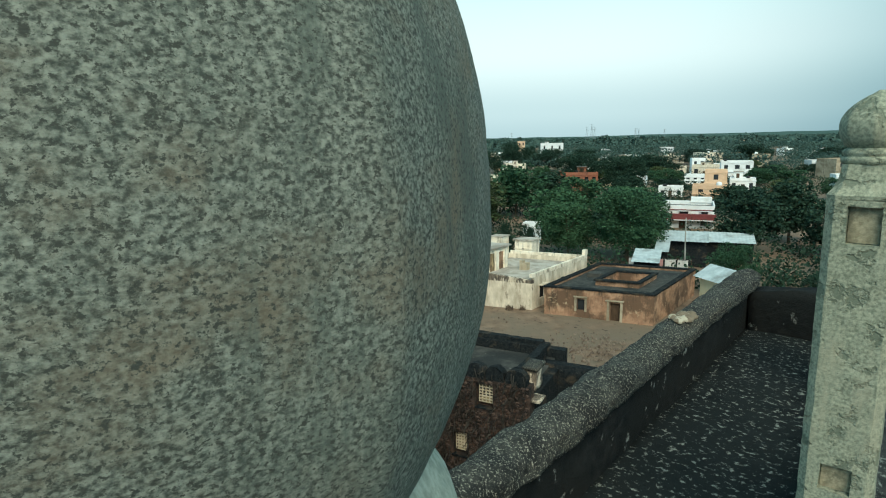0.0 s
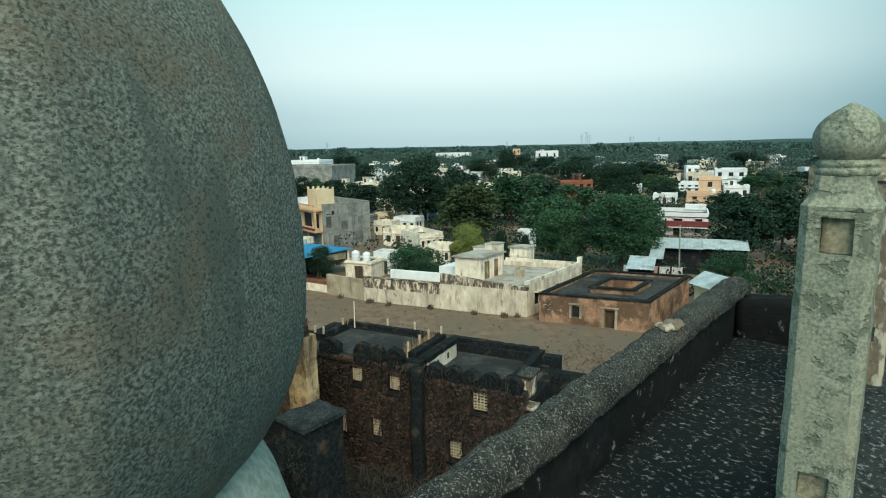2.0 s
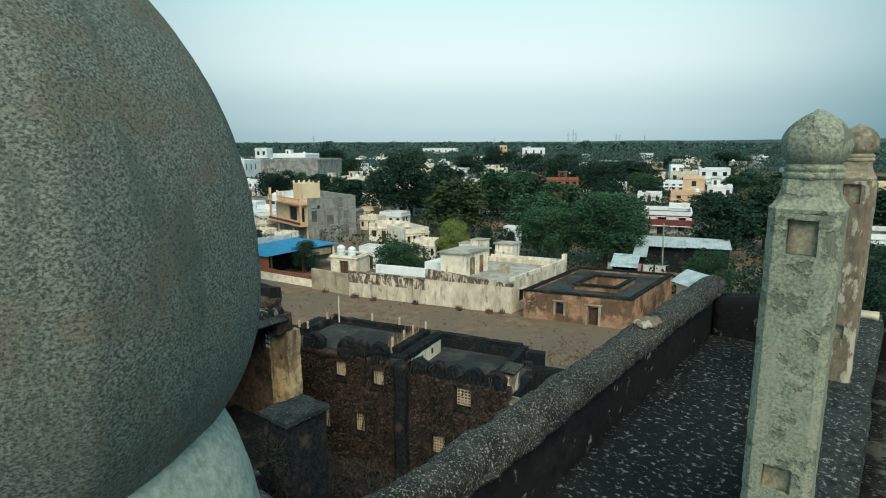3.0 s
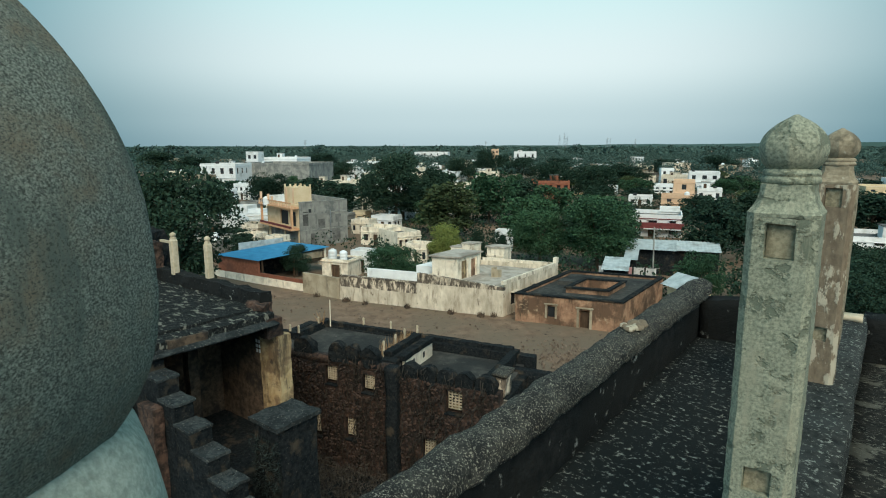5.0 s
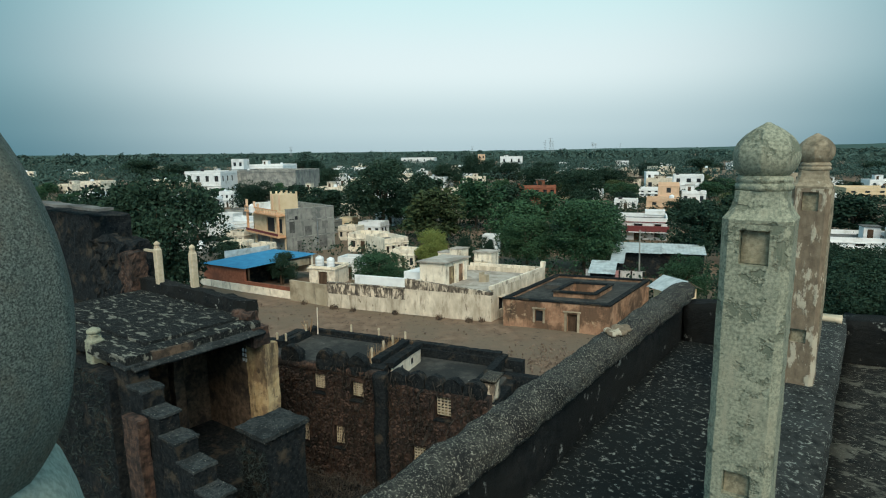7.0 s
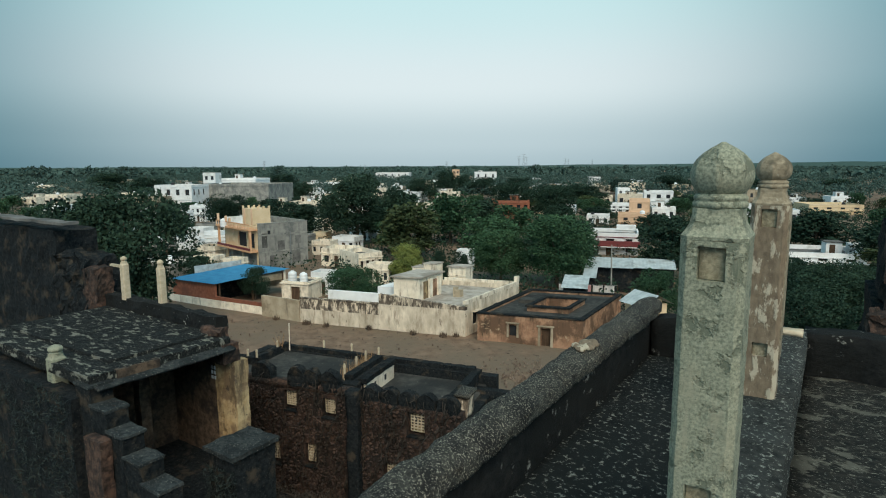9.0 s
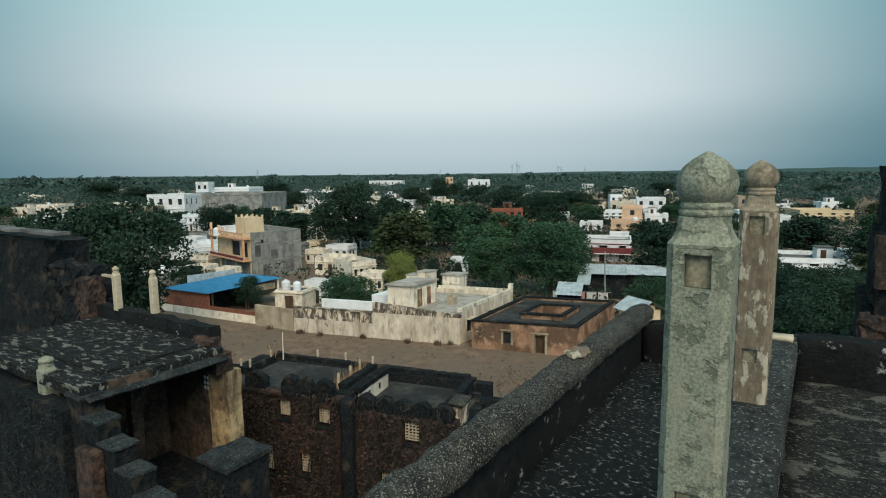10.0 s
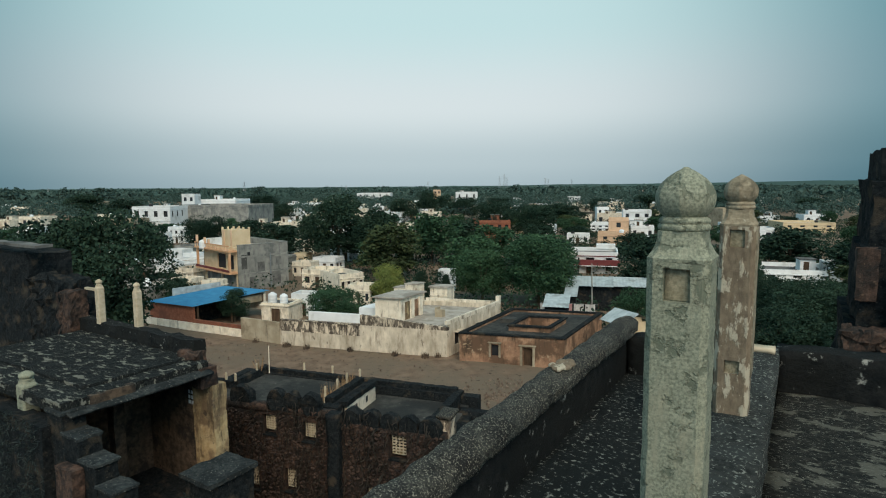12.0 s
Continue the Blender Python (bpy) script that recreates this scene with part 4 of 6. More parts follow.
def house(name, label, x, y, yaw, w, d, h, wall, roof, floors=1, n=2, near=0, band="", base=GROUND, parapet=0.7, door=True):
    """A flat-roofed house: front on local y = 0, its walls open at windows and door, a roof slab and a parapet."""
    t = thing(name, pose(x, y, base, 0, 0, yaw), label, "house" if name == "house" else "building", "houses of the town")
    body = h - parapet
    fh = body / floors
    holes, doors = [], []
    for k in range(floors):
        for i in range(n):
            cx = w * (i + 0.5) / n + random.uniform(-0.1, 0.1)
            ww = min(w / n * 0.45, random.uniform(1.0, 1.5))
            if k == 0 and door and i == n // 2:
                doors.append((cx - ww / 2, cx + ww / 2, 0.0, min(fh * 0.8, 2.2)))
            else:
                holes.append((cx - ww / 2, cx + ww / 2, k * fh + fh * 0.33, k * fh + fh * 0.80))
    bm = bmesh.new()
    th = 0.25
    panel(bm, (-w / 2, 0, 0), (1, 0, 0), w, h, th, holes + doors)
    side = [(d * (i + 0.3) / max(1, n), d * (i + 0.3) / max(1, n) + 0.9, k * fh + fh * 0.33, k * fh + fh * 0.8) for k in range(floors) for i in range(max(0, n - 1))] if n > 1 else []
    panel(bm, (w / 2, th, 0), (0, 1, 0), d - th, h, th, side if near or n > 2 else [])
    panel(bm, (-w / 2, d, 0), (0, -1, 0), d - th, h, th)
    panel(bm, (w / 2 - th, d, 0), (-1, 0, 0), w - 2 * th, h, th)
    part("wall", bm, wall, t)
    part("roof", boxes((-w / 2 + th, w / 2 - th, th, d - th, body - 0.2, body)), roof, t)
    rows = [((a + b) / 2 - w / 2, (b - a), c, e, 0) for a, b, c, e in holes]
    for cx, ww, z0, z1, _ in rows:
        win = part("window", boxes((cx - ww / 2 + 0.02, cx + ww / 2 - 0.02, 0.12, 0.15, z0, z1)), "glass", t)
        if near:
            part("window_frame", frame_of(cx, ww, z0, z1), "wood", win)
            part("window_hood", boxes((cx - ww / 2 - 0.15, cx + ww / 2 + 0.15, -0.35, 0.02, z1 + 0.05, z1 + 0.13)), wall, win)
    if near or n > 2:
        for a, b, c, e in side:
            part("window", boxes((w / 2 - 0.16, w / 2 - 0.13, th + a, th + b, c, e)), "glass", t)
    for a, b, c, e in doors:
        part("door", boxes((a - w / 2, b - w / 2, 0.14, 0.18, c, e)), "wood", t)
    part("cornice", boxes((-w / 2 - 0.12, w / 2 + 0.12, -0.12, -0.003, body - 0.12, body + 0.02), (w / 2 + 0.003, w / 2 + 0.12, -0.003, d, body - 0.12, body + 0.02)), wall if not band else band, t)
    for k in range(1, floors):
        part("floor_band", boxes((-w / 2 - 0.25, w / 2 + 0.25, -0.3, -0.003, k * fh - 0.08, k * fh + 0.06)), wall, t)
    if w > 5.5 and h < 12 and not band:
        pick = random.random()
        rx, rw, rh = random.uniform(-w / 2 + 0.5, w / 2 - 3.2), random.uniform(2.0, 2.8), random.uniform(1.6, 2.4)
        if pick < 0.6:
            room = part("roof_room", boxes((rx, rx + rw, d * 0.45, d * 0.45 + rw, body - 0.01, body + rh)), wall, t)
            part("room_roof", boxes((rx - 0.2, rx + rw + 0.2, d * 0.45 - 0.2, d * 0.45 + rw + 0.2, body + rh, body + rh + 0.12)), roof, room)
            part("room_door", boxes((rx + 0.5, rx + 1.3, d * 0.45 - 0.04, d * 0.45 - 0.005, body, body + rh * 0.8)), "wood", room)
        if pick > 0.35:
            at = pose(x, y, base, 0, 0, yaw) @ Vector((random.uniform(-w / 2 + 1, w / 2 - 1), d * 0.25, body))
            tank(at.x, at.y, at.z, random.uniform(0.9, 1.3), *random.choice((("tank",), ("blacktank", "black plastic water tank on a roof"))))
    if band:
        part("balcony", boxes((-w / 2 - 0.2, w / 2 + 0.2, -1.1, -0.02, body * 0.50, body * 0.50 + 0.9)), band, t, "maroon balcony front")
        part("balcony_slab", boxes((-w / 2 - 0.3, w / 2 + 0.3, -1.3, -0.02, body * 0.46, body * 0.495)), "pure", t)
    return t


# the long stained wall along the square, and the white house behind it
EDGE = pose(-3.18, 55.87, GROUND, 0, 0, -21.5)
wh = thing("white_house", EDGE, "large stained whitewashed house with roof rooms and a parapet", "house", "houses of the town")
bm = bmesh.new()
panel(bm, (0, 0, 0), (1, 0, 0), 8.75, 2.55, 0.35)
panel(bm, (8.75, 0.35, 0), (0, 1, 0), 10.6, 3.1, 0.35, [(1.0, 1.9, 0.9, 2.1), (5.0, 5.9, 0.9, 2.1)])
panel(bm, (0, 10.95, 0), (0, -1, 0), 10.6, 3.1, 0.35)
panel(bm, (8.4, 10.95, 0), (-1, 0, 0), 8.05, 3.1, 0.35)
part("wall", bm, "drip", wh)
bm = boxes((0, 8.75, 0, 0.35, 2.55, 3.1))
bmesh.ops.subdivide_edges(bm, edges=bm.edges[:], cuts=5, use_grid_fill=True)
for v in bm.verts:
    if v.co.z > 2.6:
        v.co.z = 2.55 + (v.co.z - 2.55) * (1.85 - 0.155 * v.co.x) + 0.05 * noise.noise(v.co * 2.0)
part("front_top", bm, "weather", wh, "black weathered top of the front")
part("roof", boxes((0.36, 8.39, 0.36, 10.6, 2.5, 2.62)), "rooflight", wh, "pale roof screed")
part("parapet", boxes((8.5, 8.78, -0.02, 10.9, 3.1, 3.45), (0.4, 8.5, 10.65, 10.9, 3.1, 3.4)), "white", wh, "bright whitewashed parapet")
part("end_horn", boxes((8.45, 8.8, 10.4, 10.92, 3.45, 4.0)), "white", wh)
# dark sheets in the side openings paint the unlit room behind
for a, b in ((1.0, 1.9), (5.0, 5.9)):
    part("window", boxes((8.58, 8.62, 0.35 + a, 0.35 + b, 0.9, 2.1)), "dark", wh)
part("window_hood", boxes((8.76, 9.2, 1.2, 2.4, 2.15, 2.25)), "white", wh)
room = part("roof_room", boxes((0.1, 2.8, 2.2, 6.1, 2.6, 4.85)), "white", wh, "whitewashed roof room")
part("door", boxes((2.802, 2.83, 2.9, 3.7, 2.62, 4.4)), "yellow", room, "ochre door")
part("door", boxes((2.802, 2.83, 4.4, 5.2, 2.62, 4.4)), "brown", room, "brown door")
part("door_frame", boxes((2.802, 2.95, 3.8, 4.3, 2.62, 4.6), (2.802, 2.95, 5.3, 5.8, 2.62, 4.6)), "white", room)
part("room_roof", boxes((-0.1, 3.1, 1.95, 6.3, 4.85, 5.0), bevel=0.02), "rooflight", room)
room2 = part("roof_room", boxes((-3.6, -0.8, 10.95, 12.4, 0, 4.3), (-2.2, -0.8, 10.95, 12.4, 4.3, 4.75)), "white", wh, "stepped whitewashed stair block")
part("room_roof", boxes((-3.7, -2.2, 10.9, 12.5, 4.3, 4.4), (-2.3, -0.7, 10.9, 12.5, 4.75, 4.87)), "rooflight", room2)
room3 = part("roof_room", boxes((0.6, 2.6, 11.2, 12.7, 0, 4.5)), "white", wh, "small whitewashed tower room")
part("room_roof", boxes((0.45, 2.75, 11.05, 12.85, 4.5, 4.65)), "rooflight", room3)
part("room_band", boxes((0.55, 2.65, 11.15, 11.2, 3.5, 3.65)), "white", room3)
part("chimney_stub", boxes((4.9, 5.5, 4.9, 5.5, 2.6, 3.35), (4.75, 5.0, 4.9, 5.5, 2.6, 3.6)), "tan", wh)
part("side_room", boxes((-2.6, -0.4, 3.5, 6.0, 0, 3.5)), "pure", wh)
skew(wh, 0.26)

lane = thing("compound_wall", EDGE, "long stained compound wall with a black weathered top", "wall", "compound walls")
part("white_run", boxes((-8.8, -0.02, 0.0, 0.3, 0, 1.45)), "drip", lane, "stained whitewashed run")
part("weathered_run", boxes((-8.8, -0.02, 0.0, 0.3, 1.45, 2.5)), "weather", lane, "upper run weathered black")
part("black_coping", boxes((-8.8, -0.02, -0.05, 0.36, 2.5, 2.62)), "weather", lane)
part("rear_coping", boxes((-6.9, -0.5, 2.4, 2.7, 0, 3.0)), "pure", lane)
bm = bmesh.new()
panel(bm, (-8.8 - 5.3, 1.0, 0), (1, -0.19, 0), 5.3, 2.25, 0.3)
part("grey_run", bm, "tan", lane, "bare tan rendered run")
blue = thing("brick_shed", pose(-28.2, 69.9, GROUND + 0.85, 0, 0, -31), "red brick shed with a bright blue sheet roof", "shed")
part("plinth", boxes((-6.0, 14.8, -0.06, 0.3, -0.9, 0)), "white", blue, "pale plinth under the brick")
part("wall", boxes((0, 7.0, 0, 0.25, 0, 1.8)), "brick", blue)
part("side_wall", boxes((0, 0.25, 0.25, 9.0, 0, 1.9)), "brick", blue)
part("low_wall", boxes((7.0, 14.4, 0, 0.25, 0, 0.4)), "brick", blue)
part("rear_wall", boxes((0.25, 7.0, 8.75, 9.0, 0, 2.2)), "white", blue)
part("inner_wall", boxes((3.4, 3.6, 0.3, 8.7, -0.85, 1.8)), "fortdark", blue, "dark inner wall of the open shed")
for y in (0.6, 4.6, 8.6):
    part("post", boxes((6.85, 7.0, y - 0.08, y + 0.08, -0.85, 1.95)), "wood", blue)
part("side_board", boxes((6.9, 6.98, 5.0, 8.5, 1.1, 1.9)), "tan", blue, "pale board under the eave")
bm = bmesh.new()
n = 62
lo = [bm.verts.new((-0.3 + 7.7 * i / n, -0.3, 1.88 + 0.03 * (i % 2))) for i in range(n + 1)]
hi = [bm.verts.new((-0.3 + 7.7 * i / n, 9.3, 2.35 + 0.03 * (i % 2))) for i in range(n + 1)]
for i in range(n):
    bm.faces.new((lo[i], lo[i + 1], hi[i + 1], hi[i]))
part("roof_sheet", bm, "bluetin", blue, "bright blue corrugated sheet")
part("roof_screen", boxes((-0.6, -0.5, 3.0, 9.0, 0.5, 2.9)), "tin", blue, "pale sheet screen beside the roof")
skew(blue, 0.25)

bb = thing("brown_house", pose(5.93, 51.42, GROUND, 0, 0, -20.5), "old brown limewashed house with a walled courtyard opening in its roof", "house", "houses of the town")
bm = bmesh.new()
panel(bm, (0, 0, 0), (1, 0, 0), 9.3, 2.6, 0.4, [(2.9, 3.6, 0.75, 1.75), (5.7, 6.6, 0.0, 1.65)])
panel(bm, (9.3, 0.4, 0), (0, 1, 0), 11.2, 2.6, 0.4)
panel(bm, (0, 11.6, 0), (0, -1, 0), 11.2, 2.6, 0.4)
panel(bm, (8.9, 11.6, 0), (-1, 0, 0), 8.5, 2.6, 0.4)
part("wall", bm, "brown", bb)
# dark sheet for the shade within the window
part("window", boxes((2.9, 3.6, 0.2, 0.24, 0.75, 1.75)), "dark", bb)
part("door", boxes((5.7, 6.6, 0.25, 0.3, 0, 1.65)), "wood", bb)
part("window_frame", boxes((2.72, 2.9, -0.05, 0.1, 0.65, 1.9), (3.6, 3.78, -0.05, 0.1, 0.65, 1.9), (2.65, 3.85, -0.12, 0.1, 1.9, 2.02)), "tan", bb)
part("door_frame", boxes((5.5, 5.7, -0.05, 0.1, 0, 1.8), (6.6, 6.8, -0.05, 0.1, 0, 1.8), (5.4, 6.9, -0.12, 0.1, 1.8, 1.92)), "tan", bb)
part("roof", boxes((0.41, 8.89, 0.41, 2.8, 2.3, 2.42), (0.41, 8.89, 7.2, 11.1, 2.3, 2.42), (0.41, 3.3, 2.8, 7.2, 2.3, 2.42), (7.1, 8.89, 2.8, 7.2, 2.3, 2.42)), "roofdark", bb)
part("coping", boxes((-0.08, 9.38, -0.08, 0.42, 2.6, 2.72), (-0.08, 0.42, 0.42, 11.6, 2.6, 2.72), (8.88, 9.38, 0.42, 11.6, 2.6, 2.72), (0.42, 8.88, 11.15, 11.65, 2.6, 2.72)), "fortdark", bb)
x0, x1, y0, y1 = 3.3, 7.1, 2.8, 7.2
part("courtyard_wall", boxes((x0, x1, y0, y0 + 0.25, 1.2, 2.85), (x0, x1, y1 - 0.25, y1, 1.2, 2.85), (x0, x0 + 0.25, y0 + 0.25, y1 - 0.25, 1.2, 2.85), (x1 - 0.25, x1, y0 + 0.25, y1 - 0.25, 1.2, 2.85)), "brown", bb)
part("courtyard_coping", boxes((x0 - 0.12, x1 + 0.12, y0 - 0.12, y0 + 0.3, 2.85, 3.0), (x0 - 0.12, x1 + 0.12, y1 - 0.3, y1 + 0.12, 2.85, 3.0), (x0 - 0.12, x0 + 0.3, y0 + 0.3, y1 - 0.3, 2.85, 3.0), (x1 - 0.3, x1 + 0.12, y0 + 0.3, y1 - 0.3, 2.85, 3.0)), "fortdark", bb, "blackened coping round the roof opening")
part("courtyard_floor", boxes((x0 + 0.25, x1 - 0.25, y0 + 0.25, y1 - 0.25, 1.2, 1.3)), "brown", bb)
part("roof_hatch", boxes((1.2, 2.9, 5.8, 6.9, 2.42, 2.8)), "roofdark", bb, "low dark hatch on the roof")
skew(bb, 0.26)

# grey and yellow three-storey house behind the blue roof
gy = thing("townhouse", pose(-23.2, 90.2, GROUND, 0, 0, 40), "unfinished grey cement house with a cream and orange front", "house", "houses of the town")
W, D, H = 8.4, 12.4, 7.1
bm = bmesh.new()
panel(bm, (0, 0, 0), (1, 0, 0), W, H, 0.3, [(1.5, 2.0, 5.2, 6.0)])
panel(bm, (W, 0.3, 0), (0, 1, 0), D - 0.3, H, 0.3)
panel(bm, (W - 0.3, D, 0), (-1, 0, 0), W - 0.3, H, 0.3)
part("side_wall", bm, "grey", gy, "bare grey cement side wall")
# dark sheet for the shade within the side opening
part("side_window", boxes((1.5, 2.0, 0.12, 0.16, 5.2, 6.0)), "dark", gy)
for x, z, w, h in ((0.5, 3.4, 0.9, 2.2), (3.1, 2.4, 1.2, 1.9), (5.6, 0.6, 1.4, 2.3), (1.7, 0.5, 1.1, 1.6), (6.2, 3.6, 1.0, 1.3)):
    part("render_patch", boxes((x, x + w, -0.012, -0.002, z, z + h)), "roofgrey", gy, "darker trowelled cement patch")
for z in (2.6, 5.2):
    part("side_beam", boxes((0.05, W - 0.05, -0.03, -0.003, z, z + 0.22)), "grey", gy)
part("drain_pipe", boxes((W * 0.62, W * 0.62 + 0.1, -0.12, -0.02, 0, H - 1.5)), "steel", gy)
bm = bmesh.new()
panel(bm, (0, D, 0), (0, -1, 0), D - 0.3, H - 0.4, 0.3, [(D * 0.42, D * 0.66, 3.2, 5.5), (D * 0.70, D * 0.88, 3.2, 5.5), (1.0, D * 0.50, 0.1, 2.5), (D * 0.55, D * 0.93, 0.1, 2.5)])
part("front_wall", bm, "cream", gy, "cream painted front")
part("front_floor", boxes((-1.4, -0.02, 0.3, D, 2.75, 3.05)), "orange", gy, "orange balcony edge")
part("front_rail", boxes((-1.4, -1.3, 0.3, D, 3.05, 3.4)), "maroon", gy, "dark balcony rail with pots")
part("front_column", boxes((-1.3, -1.0, 0.3, 0.65, 3.05, 6.1)), "orange", gy)
part("front_column", boxes((-1.3, -1.0, D - 0.6, D - 0.25, 3.05, 6.1)), "orange", gy)
part("front_band", boxes((-1.45, -0.02, 0.2, D + 0.1, 6.1, 6.35)), "orange", gy, "orange roof edge band")
part("terrace_rail", boxes((-1.4, -1.25, 0.2, D + 0.1, 6.95, 7.1)), "orange", gy)
for k in range(15):
    part("baluster", boxes((-1.37, -1.28, 0.4 + k * 0.85, 0.6 + k * 0.85, 6.35, 6.95)), "peach", gy)
# dark sheets paint the deep shade of the balcony openings
for a, b in ((0.34, 0.58), (0.12, 0.30)):
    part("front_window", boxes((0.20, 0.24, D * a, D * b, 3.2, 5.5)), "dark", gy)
for a, b in ((0.07, 0.45), (0.50, 0.92)):
    part("shutter", boxes((0.12, 0.16, D * a, D * b, 0.1, 2.5)), "grey", gy, "grey roller shutter")
part("roof", boxes((0.31, W - 0.31, 0.31, D - 0.31, 6.0, 6.15)), "rooflight", gy)
part("parapet_lining", boxes((0.31, W - 0.31, D - 0.36, D - 0.305, 6.15, H + 0.4)), "pure", gy, "whitewashed inside of the parapet")
part("coping", boxes((-0.05, W + 0.05, -0.05, 0.35, H, H + 0.08), (W - 0.25, W + 0.05, 0.35, D - 0.35, H, H + 0.08), (-0.05, W + 0.05, D - 0.35, D + 0.05, H, H + 0.08)), "grey", gy)
rr = part("roof_room", boxes((0.6, 3.6, 3.0, 6.6, 6.15, 9.2)), "cream", gy, "cream stair room with corner knobs")
for y in (3.0, 5.6):
    part("pilaster", boxes((0.52, 0.59, y, y + 0.5, 6.15, 9.2)), "peach", rr)
for i in range(4):
    for k in range(2):
        part("knob", boxes((0.6 + i * 0.92, 0.84 + i * 0.92, 3.0 + k * 3.35, 3.25 + k * 3.35, 9.2, 9.6)), "cream", rr)
for k, y0 in enumerate((11.6, 8.6, 7.2)):
    part("roof_post", boxes((-1.4, -1.1, y0, y0 + 0.3, 7.1, 8.2 - 0.25 * k)), "peach", gy)
tank(-30.2, 96.4, GROUND + 6.15, 1.1, "tank", "white plastic water tank on the terrace")
house("house", "low grey lane house with a bare flat roof", -13.8, 69.0, -21, 3.6, 3.2, 2.3, "white", "roofgrey", 1, 1, parapet=0.2)
tank(-14.3, 70.4, GROUND + 2.1, 1.0, "tank", "white plastic water tank on a low roof")
tank(-12.9, 70.0, GROUND + 2.1, 0.9, "tank", "white plastic water tank on a low roof")
house("apartment_block", "white two-storey block with dark window bays", -83.6, 212.4, -12, 14.2, 12.0, 9.4, "pure", "rooflight", 2, 4, near=1)
house("warehouse", "long bare grey cement building", -64.5, 219.8, -12, 26.5, 22.0, 9.4, "grey", "rooflight", 1, 0)
house("house", "small white upper house behind a grey building", -79.6, 238.6, -12, 5.3, 4.5, 13.4, "pure", "rooflight", 4, 2)
house("house", "low white roof room behind a grey building", -70.6, 245.6, -12, 15.6, 13.3, 11.0, "pure", "rooflight", 1, 0)
house("house", "old grey-roofed long house with eaves", -88.4, 198.3, -15, 10.0, 8.5, 5.9, "tan", "roofgrey", 1, 4)
house("house", "white two-storey house with dark windows", -65.1, 165.8, -21, 5.0, 4.3, 3.7, "pure", "rooflight", 2, 3)
house("house", "white house with a shaded verandah", -61.7, 173.7, -21, 5.6, 4.8, 4.7, "pure", "roofgrey", 2, 3)
house("house", "plain clean white block house", -43.8, 121.5, -21, 3.8, 3.2, 3.5, "pure", "rooflight", 1, 0)
house("house", "plain clean white low house", -42.2, 111.2, -21, 3.9, 3.3, 2.7, "pure", "rooflight", 1, 0)
house("house", "low white house with a cloth awning", -34.7, 100.4, -21, 3.6, 3.1, 2.5, "white", "rooflight", 1, 2)
house("house", "small pale yellow shed with a tin lid", -18.5, 119.2, -21, 2.8, 2.4, 2.6, "cream", "tin", 1, 1)
house("house", "white bungalow with dark doorways", -11.9, 92.5, -21, 5.2, 4.5, 2.9, "white", "rooflight", 1, 3, near=1)
house("house", "white bungalow wing with tall windows", -6.1, 87.9, 35, 4.1, 6.0, 2.9, "white", "roofgrey", 1, 4, near=1)
house("house", "low pale wall room by the lane", -11.2, 72.2, -21, 2.8, 2.4, 2.8, "pure", "rooflight", 1, 1)
house("house", "long white house among dark trees", -108.2, 179.6, -10, 9.1, 7.8, 4.5, "pure", "rooflight", 1, 4)
house("house", "old brick house behind trees", 7.9, 300.8, -15, 11.3, 9.6, 3.7, "brown", "rooflight", 2, 3)
house("house", "long white block far off", -19.4, 626.8, -5, 35.2, 29.9, 8.8, "pure", "rooflight", 2, 5)
house("house", "pink far house beyond trees", 39.9, 521.1, -5, 6.3, 5.3, 12.5, "peach", "rooflight", 3, 2)
house("house", "row of white far houses", 54.6, 428.9, -5, 15.9, 13.5, 11.3, "pure", "rooflight", 2, 3)
house("house", "bare red brick building among trees", 28.0, 163.1, -6, 10.3, 8.2, 6.1, "brick", "roofgrey", 2, 5, near=1)
house("house", "white upper house behind the brick building", 45.3, 259.4, -6, 9.0, 7.6, 5.0, "pure", "rooflight", 3, 2)
house("house", "cream garden house among trees", 42.0, 186.5, -20, 5.4, 4.6, 0.6, "cream", "rooflight", 1, 1)
house("house", "white far house beyond the trees", 85.8, 324.6, -10, 9.4, 8.0, 5.7, "pure", "rooflight", 2, 2)
house("house", "white far house beyond the trees", 74.0, 340.6, -10, 6.2, 5.2, 4.0, "pure", "rooflight", 2, 2)
house("house", "tan rendered far house row", -49.1, 295.7, -10, 9.3, 7.9, 4.5, "tan", "rooflight", 2, 2)
house("house", "small white shed with a pale tin roof", -30.1, 233.4, -10, 5.7, 4.9, 3.2, "pure", "tin", 1, 1)
house("house", "peach painted stair tower house", 63.5, 160.1, -20, 5.4, 4.6, 6.5, "peach", "rooflight", 2, 1)
house("house", "peach painted house with plain walls", 56.2, 145.3, -20, 7.5, 6.4, 3.6, "peach", "rooflight", 2, 2)
house("house", "white terrace house with long shaded balconies", 71.7, 194.3, -20, 8.6, 7.3, 2.9, "pure", "roofgrey", 2, 4)
house("house", "white flat-roofed house beyond the gardens", 89.5, 208.3, -20, 10.0, 8.5, 6.5, "pure", "rooflight", 2, 3)
house("house", "white flat-roofed house with a maroon band", 35.2, 101.7, -20, 9.8, 8.4, 3.9, "pure", "roofgrey", 2, 3, near=1, band='maroon')
house("house", "white stair room on a flat roof", 40.6, 108.3, -20, 3.5, 3.0, 4.4, "pure", "rooflight", 1, 1)
house("house", "long white house with a low parapet", 63.4, 86.0, -20, 11.6, 9.9, 2.3, "pure", "roofgrey", 2, 3, near=1)
house("house", "white stair room on a long house", 70.7, 88.5, -20, 2.1, 1.8, 3.3, "pure", "rooflight", 1, 0)
